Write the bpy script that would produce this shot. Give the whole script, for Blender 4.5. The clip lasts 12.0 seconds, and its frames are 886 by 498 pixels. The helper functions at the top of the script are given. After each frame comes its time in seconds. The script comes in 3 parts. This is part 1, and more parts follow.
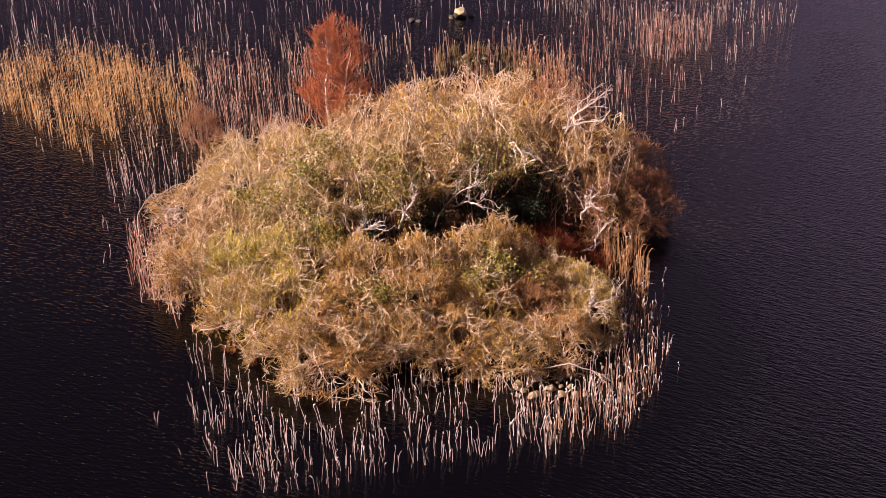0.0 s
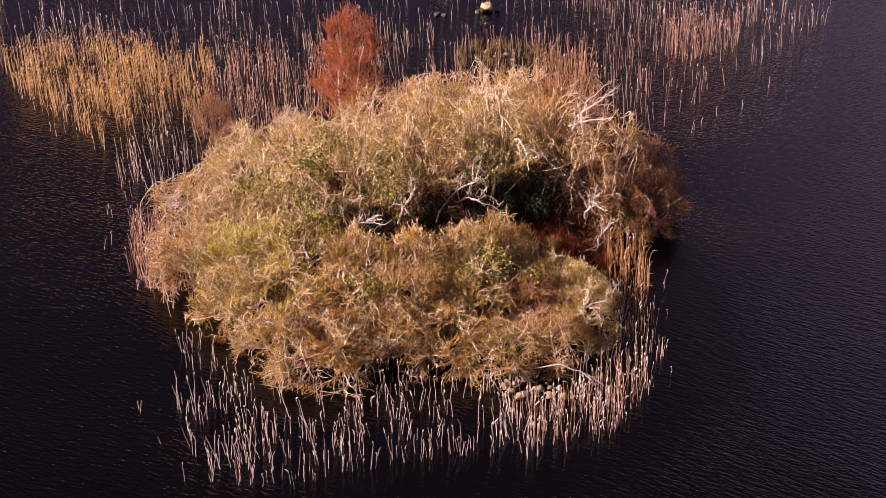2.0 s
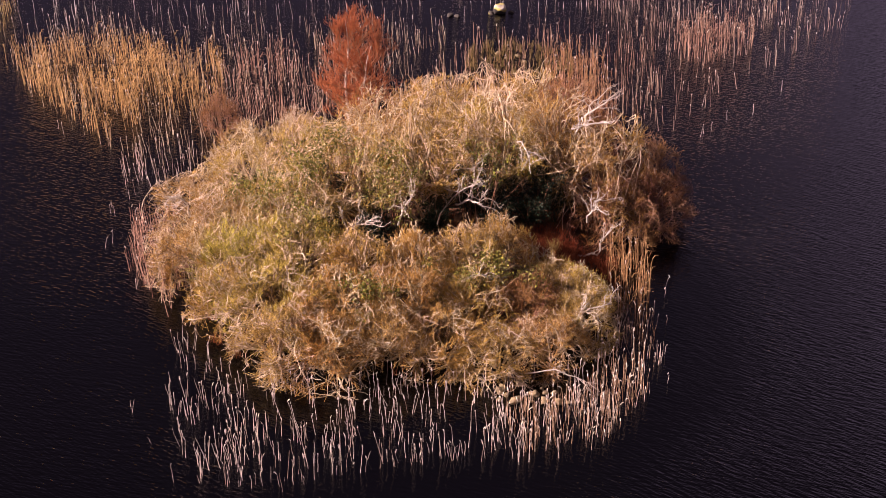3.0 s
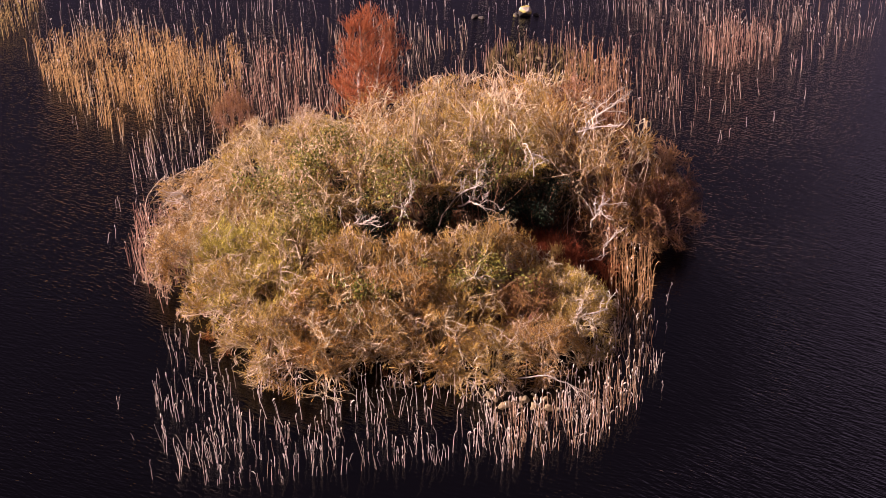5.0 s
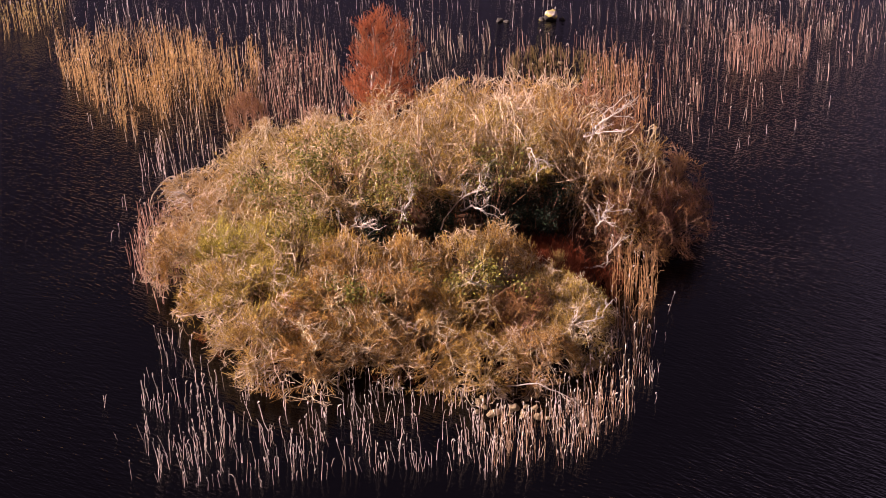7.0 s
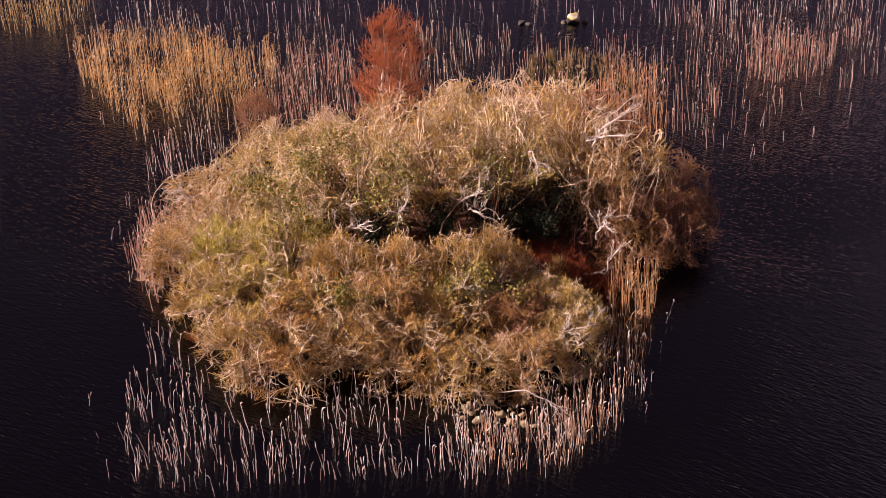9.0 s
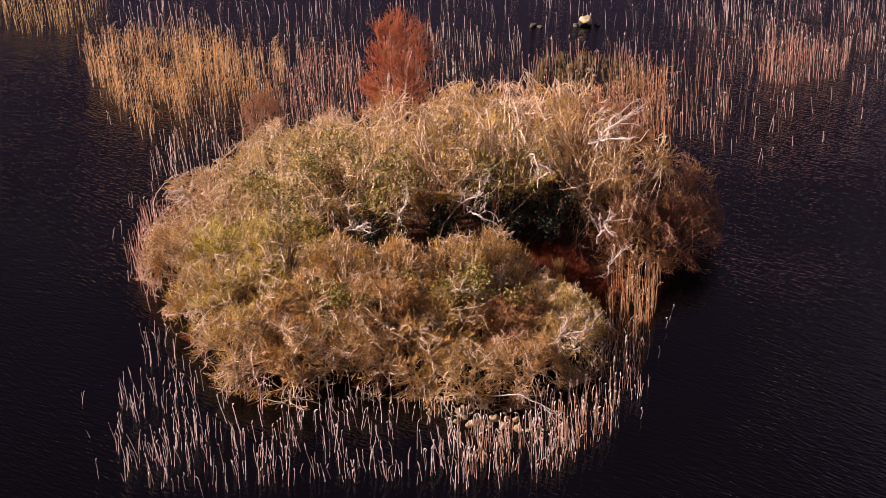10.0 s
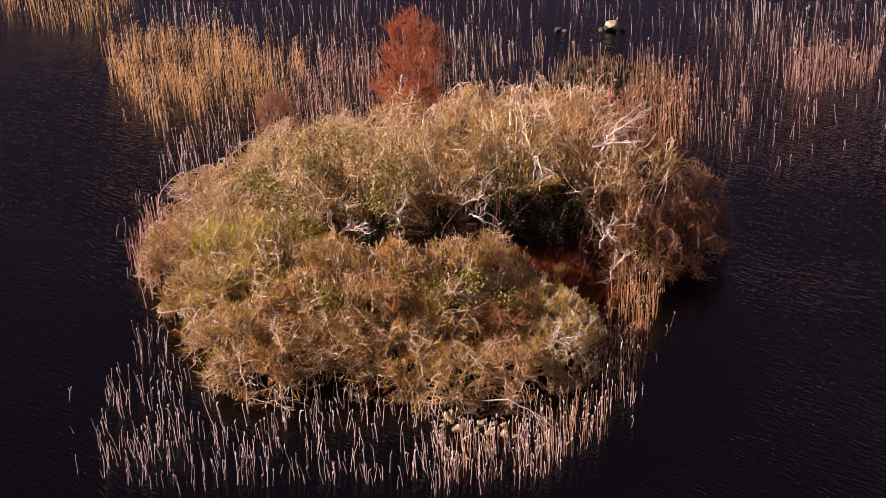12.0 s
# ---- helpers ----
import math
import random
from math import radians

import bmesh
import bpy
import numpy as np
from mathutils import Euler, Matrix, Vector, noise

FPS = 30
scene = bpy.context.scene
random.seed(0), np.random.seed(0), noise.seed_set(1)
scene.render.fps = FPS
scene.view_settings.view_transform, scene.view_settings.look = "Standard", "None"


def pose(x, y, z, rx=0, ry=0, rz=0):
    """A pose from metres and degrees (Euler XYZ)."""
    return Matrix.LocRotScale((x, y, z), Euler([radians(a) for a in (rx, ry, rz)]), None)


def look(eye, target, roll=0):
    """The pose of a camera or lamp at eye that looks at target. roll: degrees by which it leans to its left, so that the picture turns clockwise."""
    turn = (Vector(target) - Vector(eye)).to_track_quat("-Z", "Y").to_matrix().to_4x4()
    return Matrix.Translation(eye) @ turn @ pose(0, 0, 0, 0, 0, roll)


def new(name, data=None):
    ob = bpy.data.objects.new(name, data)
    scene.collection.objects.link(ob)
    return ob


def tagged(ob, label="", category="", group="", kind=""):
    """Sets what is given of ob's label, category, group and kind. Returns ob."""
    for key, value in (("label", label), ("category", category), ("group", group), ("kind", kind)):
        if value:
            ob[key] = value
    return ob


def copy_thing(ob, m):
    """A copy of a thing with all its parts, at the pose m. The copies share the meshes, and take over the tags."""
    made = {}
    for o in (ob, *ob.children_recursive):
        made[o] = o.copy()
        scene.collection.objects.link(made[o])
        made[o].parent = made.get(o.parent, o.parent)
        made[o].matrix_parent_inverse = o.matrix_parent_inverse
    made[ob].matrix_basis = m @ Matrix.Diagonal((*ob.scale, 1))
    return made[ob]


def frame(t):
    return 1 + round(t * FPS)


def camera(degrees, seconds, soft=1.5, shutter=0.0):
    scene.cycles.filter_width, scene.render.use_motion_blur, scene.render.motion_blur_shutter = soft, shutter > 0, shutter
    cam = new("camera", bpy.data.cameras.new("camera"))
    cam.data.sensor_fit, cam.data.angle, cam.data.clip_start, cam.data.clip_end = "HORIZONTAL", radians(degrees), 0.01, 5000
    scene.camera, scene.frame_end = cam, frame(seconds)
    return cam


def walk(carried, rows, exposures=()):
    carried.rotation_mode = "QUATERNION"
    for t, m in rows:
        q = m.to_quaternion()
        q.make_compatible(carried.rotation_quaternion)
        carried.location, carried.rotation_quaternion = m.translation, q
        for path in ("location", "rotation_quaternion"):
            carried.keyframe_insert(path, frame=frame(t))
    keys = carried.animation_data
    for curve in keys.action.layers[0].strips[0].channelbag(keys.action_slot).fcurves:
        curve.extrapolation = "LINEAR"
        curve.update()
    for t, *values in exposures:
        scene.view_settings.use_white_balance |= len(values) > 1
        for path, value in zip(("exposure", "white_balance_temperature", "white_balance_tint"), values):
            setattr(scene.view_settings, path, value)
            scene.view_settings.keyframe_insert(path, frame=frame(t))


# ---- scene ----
cam = camera(34.98, 12.0, soft=0.9)
PATH = [
    (0.0, look((-0.81, -52.37, 29.73), (-0.723, -43.499, 25.123), -0.17)),
    (0.5, look((-0.16, -52.24, 29.61), (-0.173, -43.372, 24.997), 0.00)),
    (1.0, look((0.48, -52.08, 29.54), (0.362, -43.218, 24.913), 0.03)),
    (1.5, look((1.08, -51.97, 29.49), (0.867, -43.108, 24.851), 0.15)),
    (2.0, look((1.73, -51.79, 29.45), (1.408, -42.932, 24.813), 0.17)),
    (2.5, look((2.36, -51.57, 29.41), (1.932, -42.720, 24.770), 0.17)),
    (3.0, look((3.00, -51.36, 29.37), (2.466, -42.512, 24.735), 0.18)),
    (5.0, look((5.31, -50.60, 28.93), (4.382, -41.767, 24.324), 0.21)),
    (5.5, look((5.92, -50.36, 28.82), (4.884, -41.534, 24.229), 0.15)),
    (6.0, look((6.49, -50.13, 28.71), (5.356, -41.319, 24.129), 0.07)),
    (6.5, look((7.08, -49.90, 28.62), (5.840, -41.097, 24.044), -0.00)),
    (7.0, look((7.67, -49.65, 28.53), (6.328, -40.855, 23.963), -0.02)),
    (9.0, look((9.88, -48.64, 28.18), (8.161, -39.901, 23.640), -0.15)),
    (9.5, look((10.45, -48.38, 28.06), (8.634, -39.650, 23.532), -0.19)),
    (10.0, look((10.95, -48.12, 27.96), (9.038, -39.403, 23.442), -0.19)),
    (10.5, look((11.46, -47.86, 27.82), (9.453, -39.162, 23.322), -0.15)),
    (11.0, look((11.98, -47.63, 27.65), (9.875, -38.938, 23.174), -0.22)),
    (11.5, look((12.48, -47.38, 27.51), (10.287, -38.703, 23.056), -0.16)),
    (12.0, look((13.10, -47.03, 27.38), (10.790, -38.384, 22.920), -0.31)),
]
walk(cam, PATH, [(0.0, 1.38, 6450, 48), (6.0, 1.33, 6450, 48), (12.0, 1.26, 6450, 48)])

# ---- world, sun, white balance ----
CLOUD_DRIFT = (17.1, -13.3, 9.0)
SUN_FROM = Vector((-0.87, -0.15, 0.455)).normalized()
world = bpy.data.worlds.new("sky")
scene.world = world
world.use_nodes = True
wn = world.node_tree
sky = wn.nodes.new("ShaderNodeTexSky")
sky.sky_type = "NISHITA"
sky.sun_disc = False
sky.sun_elevation = math.asin(SUN_FROM.z)
sky.sun_rotation = math.atan2(SUN_FROM.x, SUN_FROM.y)
sky.altitude, sky.air_density, sky.dust_density, sky.ozone_density = 1500, 0.28, 0.25, 1.0
wn.nodes["Background"].inputs["Strength"].default_value = 0.05
hazy = wn.nodes.new("ShaderNodeHueSaturation")
hazy.inputs["Saturation"].default_value, hazy.inputs["Value"].default_value = 0.42, 0.06
wn.links.new(sky.outputs[0], hazy.inputs["Color"])
dome = wn.nodes.new("ShaderNodeTexCoord")
drift = wn.nodes.new("ShaderNodeMapping")
drift.inputs["Location"].default_value = CLOUD_DRIFT
drift.inputs["Scale"].default_value = (1, 1, 1.6)
wn.links.new(dome.outputs["Generated"], drift.inputs["Vector"])
cloud = wn.nodes.new("ShaderNodeTexNoise")
cloud.inputs["Scale"].default_value, cloud.inputs["Detail"].default_value, cloud.inputs["Roughness"].default_value = 1.6, 5, 0.5
wn.links.new(drift.outputs[0], cloud.inputs["Vector"])
thick = wn.nodes.new("ShaderNodeMapRange")
thick.interpolation_type = "SMOOTHSTEP"
thick.inputs["From Min"].default_value, thick.inputs["From Max"].default_value = 0.40, 0.80
thick.inputs["To Min"].default_value, thick.inputs["To Max"].default_value = 0.92, 1.0
wn.links.new(cloud.outputs["Fac"], thick.inputs["Value"])
veil = wn.nodes.new("ShaderNodeMix"); veil.data_type = "RGBA"
veil.inputs["B"].default_value = (0.78, 0.67, 0.92, 1)
wn.links.new(thick.outputs["Result"], veil.inputs["Factor"])
wn.links.new(hazy.outputs["Color"], veil.inputs["A"])
# broad pale patch added low in the unseen sky to brighten the water
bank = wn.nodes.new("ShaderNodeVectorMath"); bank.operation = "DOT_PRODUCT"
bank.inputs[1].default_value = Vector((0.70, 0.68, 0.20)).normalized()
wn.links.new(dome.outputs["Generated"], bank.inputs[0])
glow_edge = wn.nodes.new("ShaderNodeMath"); glow_edge.operation = "MULTIPLY_ADD"; glow_edge.inputs[1].default_value = 0.10
wn.links.new(cloud.outputs["Fac"], glow_edge.inputs[0]); wn.links.new(bank.outputs["Value"], glow_edge.inputs[2])
glow_amount = wn.nodes.new("ShaderNodeMapRange"); glow_amount.interpolation_type = "SMOOTHSTEP"
glow_amount.inputs["From Min"].default_value, glow_amount.inputs["From Max"].default_value = 0.80, 1.00
glow_amount.inputs["To Max"].default_value = 0.8
wn.links.new(glow_edge.outputs[0], glow_amount.inputs["Value"])
glow_mix = wn.nodes.new("ShaderNodeMix"); glow_mix.data_type = "RGBA"
glow_mix.inputs["B"].default_value = (3.9, 3.4, 4.2, 1)
wn.links.new(glow_amount.outputs["Result"], glow_mix.inputs["Factor"])
wn.links.new(veil.outputs["Result"], glow_mix.inputs["A"])
wn.links.new(glow_mix.outputs["Result"], wn.nodes["Background"].inputs["Color"])
sun = new("sun", bpy.data.lights.new("sun", "SUN"))
sun.data.energy, sun.data.angle, sun.data.color = 5.0, radians(0.5), (1.0, 0.89, 0.70)
sun.matrix_world = look(SUN_FROM * 60, (0, 0, 0))


# ---- materials ----
def node_material(name):
    m = bpy.data.materials.new(name)
    m.use_nodes = True
    return m, m.node_tree.nodes, m.node_tree.links, m.node_tree.nodes["Principled BSDF"]


def fibre(name, dark, light, patch, rough=0.85, scale=9.0, patch_scale=0.5, patch_amount=0.5, bump=0.4, bias=1.0):
    """Wood, stems and leaves: each piece has its own tone between dark and light, broad patches go towards patch."""
    m, n, l, bsdf = node_material(name)
    geo = n.new("ShaderNodeNewGeometry")
    info = n.new("ShaderNodeObjectInfo")
    mix = n.new("ShaderNodeMix"); mix.data_type = "RGBA"
    mix.inputs["A"].default_value, mix.inputs["B"].default_value = (*dark, 1), (*light, 1)
    tone = n.new("ShaderNodeMath"); tone.operation = "POWER"; tone.inputs[1].default_value = bias
    l.new(geo.outputs["Random Per Island"], tone.inputs[0])
    l.new(tone.outputs[0], mix.inputs["Factor"])
    tex = n.new("ShaderNodeTexNoise"); tex.inputs["Scale"].default_value = patch_scale; tex.inputs["Detail"].default_value = 3
    l.new(geo.outputs["Position"], tex.inputs["Vector"])
    ramp = n.new("ShaderNodeMapRange")
    ramp.inputs["From Min"].default_value, ramp.inputs["From Max"].default_value = 0.42, 0.68
    ramp.inputs["To Max"].default_value = patch_amount
    l.new(tex.outputs["Fac"], ramp.inputs["Value"])
    mix2 = n.new("ShaderNodeMix"); mix2.data_type = "RGBA"
    mix2.inputs["B"].default_value = (*patch, 1)
    l.new(ramp.outputs["Result"], mix2.inputs["Factor"])
    l.new(mix.outputs["Result"], mix2.inputs["A"])
    fine = n.new("ShaderNodeTexNoise"); fine.inputs["Scale"].default_value = scale; fine.inputs["Detail"].default_value = 4
    l.new(geo.outputs["Position"], fine.inputs["Vector"])
    hsv = n.new("ShaderNodeHueSaturation")
    val = n.new("ShaderNodeMapRange")
    val.inputs["From Min"].default_value, val.inputs["From Max"].default_value = 0.25, 0.75
    val.inputs["To Min"].default_value, val.inputs["To Max"].default_value = 0.65, 1.3
    l.new(fine.outputs["Fac"], val.inputs["Value"])
    own = n.new("ShaderNodeMath"); own.operation = "MULTIPLY_ADD"
    own.inputs[1].default_value, own.inputs[2].default_value = 0.03, 0.485
    l.new(info.outputs["Random"], own.inputs[0])
    l.new(own.outputs[0], hsv.inputs["Hue"])
    l.new(val.outputs["Result"], hsv.inputs["Value"])
    l.new(mix2.outputs["Result"], hsv.inputs["Color"])
    l.new(hsv.outputs["Color"], bsdf.inputs["Base Color"])
    bsdf.inputs["Roughness"].default_value = rough
    bsdf.inputs["Specular IOR Level"].default_value = 0.25
    if bump:
        b = n.new("ShaderNodeBump"); b.inputs["Strength"].default_value = bump; b.inputs["Distance"].default_value = 0.01
        l.new(fine.outputs["Fac"], b.inputs["Height"])
        l.new(b.outputs["Normal"], bsdf.inputs["Normal"])
    return m


bark_pale = fibre("pale_lichen_bark", (0.42, 0.32, 0.22), (0.92, 0.80, 0.64), (0.50, 0.38, 0.22), scale=14, patch_scale=1.2)
bark_cream = fibre("cream_brown_bark", (0.18, 0.11, 0.05), (0.96, 0.78, 0.56), (0.46, 0.33, 0.13), scale=14, patch_scale=1.2, patch_amount=0.35)
bark_grey = fibre("weathered_dead_wood", (0.46, 0.40, 0.34), (0.72, 0.65, 0.56), (0.36, 0.31, 0.24), scale=14, patch_scale=1.5)
bark_birch = fibre("white_birch_bark", (0.66, 0.58, 0.50), (0.85, 0.77, 0.68), (0.40, 0.30, 0.24), scale=10, patch_scale=2.5)
bark_russet = fibre("red_brown_bark", (0.20, 0.10, 0.055), (0.48, 0.28, 0.17), (0.20, 0.09, 0.05), scale=12)
bark_mid = fibre("brown_grey_bark", (0.17, 0.105, 0.05), (0.96, 0.79, 0.57), (0.48, 0.35, 0.14), scale=14, patch_scale=1.2, patch_amount=0.35)
twig_gold = fibre("golden_twigs", (0.13, 0.062, 0.014), (0.86, 0.58, 0.145), (0.52, 0.34, 0.07), bias=1.5, patch_amount=0.4)
twig_olive = fibre("olive_yellow_twigs", (0.12, 0.082, 0.015), (0.86, 0.67, 0.145), (0.50, 0.41, 0.065), patch_scale=0.7, bias=1.4)
twig_pink = fibre("pinkish_brown_twigs", (0.13, 0.064, 0.018), (0.84, 0.56, 0.16), (0.48, 0.29, 0.07), bias=1.5, patch_amount=0.4)
twig_russet = fibre("russet_twigs", (0.10, 0.036, 0.014), (0.58, 0.29, 0.10), (0.34, 0.15, 0.045), bias=1.4)
twig_birch = fibre("red_birch_twigs", (0.18, 0.045, 0.014), (0.64, 0.25, 0.08), (0.44, 0.145, 0.04))
leaf_ivy = fibre("ivy_leaves", (0.045, 0.055, 0.010), (0.38, 0.36, 0.06), (0.17, 0.17, 0.03), rough=0.45, scale=20)
# leaf colour near black, so the hollow's shade lies partly in the foliage
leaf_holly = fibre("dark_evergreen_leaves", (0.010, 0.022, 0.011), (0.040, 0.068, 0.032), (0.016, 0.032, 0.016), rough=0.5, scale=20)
leaf_moss = fibre("yellow_green_moss", (0.34, 0.25, 0.05), (0.62, 0.46, 0.12), (0.36, 0.30, 0.06), rough=0.9, scale=20)
reed_pale = fibre("pale_dead_reeds", (0.22, 0.15, 0.125), (0.95, 0.82, 0.74), (0.56, 0.40, 0.33), scale=6)
reed_gold = fibre("golden_dead_reeds", (0.12, 0.06, 0.018), (0.80, 0.55, 0.22), (0.56, 0.34, 0.08), scale=6, patch_scale=0.3)
reed_tan = fibre("tan_dead_reeds", (0.22, 0.10, 0.045), (0.68, 0.41, 0.19), (0.42, 0.22, 0.08), scale=6)
reed_fawn = fibre("fawn_dead_reeds", (0.15, 0.082, 0.05), (0.84, 0.67, 0.50), (0.48, 0.30, 0.19), scale=6)
reed_brown = fibre("brown_dead_reeds", (0.15, 0.07, 0.04), (0.72, 0.50, 0.34), (0.40, 0.21, 0.11), scale=6)
plume_mat = fibre("whitish_seed_heads", (0.62, 0.52, 0.46), (0.85, 0.76, 0.68), (0.70, 0.58, 0.48), scale=30)
bracken_mat = fibre("rust_red_bracken", (0.12, 0.028, 0.010), (0.36, 0.10, 0.030), (0.17, 0.045, 0.015), scale=15)
sedge_mat = fibre("straw_coloured_sedge", (0.30, 0.16, 0.05), (0.58, 0.38, 0.15), (0.42, 0.24, 0.07), scale=10)


sedge_olive = fibre("olive_sedge", (0.12, 0.085, 0.025), (0.30, 0.22, 0.08), (0.17, 0.14, 0.04), scale=10)


def stone_material(name, dark, light, moss, moss_from=0.62, dark_to=None):
    m, n, l, bsdf = node_material(name)
    co = n.new("ShaderNodeTexCoord")
    a = n.new("ShaderNodeTexNoise"); a.inputs["Scale"].default_value = 3.0; a.inputs["Detail"].default_value = 8
    l.new(co.outputs["Object"], a.inputs["Vector"])
    r = n.new("ShaderNodeValToRGB")
    r.color_ramp.elements[0].position, r.color_ramp.elements[0].color = 0.3, (*dark, 1)
    r.color_ramp.elements[1].position, r.color_ramp.elements[1].color = 0.7, (*light, 1)
    l.new(a.outputs["Fac"], r.inputs["Fac"])
    b = n.new("ShaderNodeTexNoise"); b.inputs["Scale"].default_value = 1.7; b.inputs["Detail"].default_value = 6
    shift = n.new("ShaderNodeVectorMath"); shift.inputs[1].default_value = (3.1, 7.7, 1.3)
    l.new(co.outputs["Object"], shift.inputs[0]); l.new(shift.outputs[0], b.inputs["Vector"])
    k = n.new("ShaderNodeMapRange")
    k.inputs["From Min"].default_value, k.inputs["From Max"].default_value = moss_from - 0.06, moss_from + 0.04
    l.new(b.outputs["Fac"], k.inputs["Value"])
    mix = n.new("ShaderNodeMix"); mix.data_type = "RGBA"; mix.inputs["B"].default_value = (*moss, 1)
    l.new(k.outputs["Result"], mix.inputs["Factor"]); l.new(r.outputs["Color"], mix.inputs["A"])
    top = mix.outputs["Result"]
    # near black below this height, with a wavering upper edge
    if dark_to is not None:
        sep = n.new("ShaderNodeSeparateXYZ"); l.new(co.outputs["Object"], sep.inputs[0])
        wob = n.new("ShaderNodeMath"); wob.operation = "MULTIPLY_ADD"; wob.inputs[1].default_value = 0.35
        l.new(a.outputs["Fac"], wob.inputs[0]); l.new(sep.outputs["Z"], wob.inputs[2])
        band = n.new("ShaderNodeMapRange")
        band.inputs["From Min"].default_value, band.inputs["From Max"].default_value = dark_to + 0.12, dark_to + 0.2
        l.new(wob.outputs[0], band.inputs["Value"])
        base_mix = n.new("ShaderNodeMix"); base_mix.data_type = "RGBA"; base_mix.inputs["A"].default_value = (0.02, 0.017, 0.014, 1)
        l.new(band.outputs["Result"], base_mix.inputs["Factor"]); l.new(top, base_mix.inputs["B"])
        top = base_mix.outputs["Result"]
    l.new(top, bsdf.inputs["Base Color"])
    bsdf.inputs["Roughness"].default_value = 0.9
    bp = n.new("ShaderNodeBump"); bp.inputs["Strength"].default_value = 0.7; bp.inputs["Distance"].default_value = 0.05
    l.new(a.outputs["Fac"], bp.inputs["Height"]); l.new(bp.outputs["Normal"], bsdf.inputs["Normal"])
    return m


stone_tan = stone_material("tan_lichened_stone", (0.13, 0.095, 0.05), (0.37, 0.29, 0.16), (0.42, 0.30, 0.08))
stone_dark = stone_material("dark_wet_stone", (0.03, 0.026, 0.022), (0.10, 0.085, 0.07), (0.16, 0.14, 0.03))
stone_white = stone_material("whitewashed_boulder", (0.40, 0.34, 0.24), (0.85, 0.80, 0.72), (0.50, 0.42, 0.10), 0.50, dark_to=0.16)

# peaty ground with litter
ground_mat, n, l, bsdf = node_material("peat_and_leaf_litter")
geo = n.new("ShaderNodeNewGeometry")
t1 = n.new("ShaderNodeTexNoise"); t1.inputs["Scale"].default_value = 0.8; t1.inputs["Detail"].default_value = 6
t2 = n.new("ShaderNodeTexNoise"); t2.inputs["Scale"].default_value = 18; t2.inputs["Detail"].default_value = 5
for t in (t1, t2):
    l.new(geo.outputs["Position"], t.inputs["Vector"])
mul = n.new("ShaderNodeMath"); mul.operation = "MULTIPLY_ADD"; mul.inputs[1].default_value, mul.inputs[2].default_value = 0.5, 0.0
l.new(t2.outputs["Fac"], mul.inputs[0])
add = n.new("ShaderNodeMath"); add.operation = "MULTIPLY_ADD"; add.inputs[1].default_value = 0.5
l.new(t1.outputs["Fac"], add.inputs[0]); l.new(mul.outputs[0], add.inputs[2])
rp = n.new("ShaderNodeValToRGB")
rp.color_ramp.elements[0].position, rp.color_ramp.elements[0].color = 0.36, (0.018, 0.010, 0.006, 1)
rp.color_ramp.elements[1].position, rp.color_ramp.elements[1].color = 0.66, (0.16, 0.075, 0.03, 1)
l.new(add.outputs[0], rp.inputs["Fac"]); l.new(rp.outputs["Color"], bsdf.inputs["Base Color"])
bsdf.inputs["Roughness"].default_value = 0.95
bp = n.new("ShaderNodeBump"); bp.inputs["Strength"].default_value = 0.8; bp.inputs["Distance"].default_value = 0.06
l.new(t2.outputs["Fac"], bp.inputs["Height"]); l.new(bp.outputs["Normal"], bsdf.inputs["Normal"])

# dark peaty lake water with wind ripples
water_mat, n, l, bsdf = node_material("dark_rippled_water")
bsdf.inputs["Base Color"].default_value = (0.0005, 0.0004, 0.0006, 1)
bsdf.inputs["Roughness"].default_value = 0.03
bsdf.inputs["IOR"].default_value = 1.33
geo = n.new("ShaderNodeNewGeometry")


def ripple(turn, long, short, detail, rough=0.5):
    """Wind ripples: crests about long metres in length and short metres apart, lying along turn degrees."""
    mp = n.new("ShaderNodeMapping"); mp.vector_type = "TEXTURE"
    mp.inputs["Rotation"].default_value = (0, 0, radians(turn))
    mp.inputs["Scale"].default_value = (long, short, 1)
    l.new(geo.outputs["Position"], mp.inputs["Vector"])
    tx = n.new("ShaderNodeTexNoise")
    tx.inputs["Scale"].default_value, tx.inputs["Detail"].default_value = 1.0, detail
    tx.inputs["Roughness"].default_value = rough
    tx.inputs["Distortion"].default_value = 0.25
    l.new(mp.outputs[0], tx.inputs["Vector"])
    return tx.outputs["Fac"]


def times_add(a, k, b):
    m = n.new("ShaderNodeMath"); m.operation = "MULTIPLY_ADD"
    m.inputs[1].default_value = k
    l.new(a, m.inputs[0]); l.new(b, m.inputs[2])
    return m.outputs[0]


# crests run aslant on the open side, gusts roughen the water here and there
waves = times_add(ripple(-36, 0.9, 0.125, 1), 1.0, ripple(-12, 0.7, 0.12, 1))
waves = times_add(ripple(-26, 0.30, 0.09, 1), 0.15, waves)
amp = n.new("ShaderNodeMapRange")
amp.inputs["From Min"].default_value, amp.inputs["From Max"].default_value = 0.35, 0.62
amp.inputs["To Min"].default_value, amp.inputs["To Max"].default_value = 0.6, 1.0
l.new(ripple(0, 14.0, 9.0, 2), amp.inputs["Value"])
lee = n.new("ShaderNodeMapping"); lee.vector_type = "POINT"
lee.inputs["Location"].default_value, lee.inputs["Scale"].default_value = (0.0, 0.11, 0), (1 / 13.5, 1 / 13.5, 0)
l.new(geo.outputs["Position"], lee.inputs["Vector"])
away = n.new("ShaderNodeVectorMath"); away.operation = "LENGTH"
l.new(lee.outputs[0], away.inputs[0])
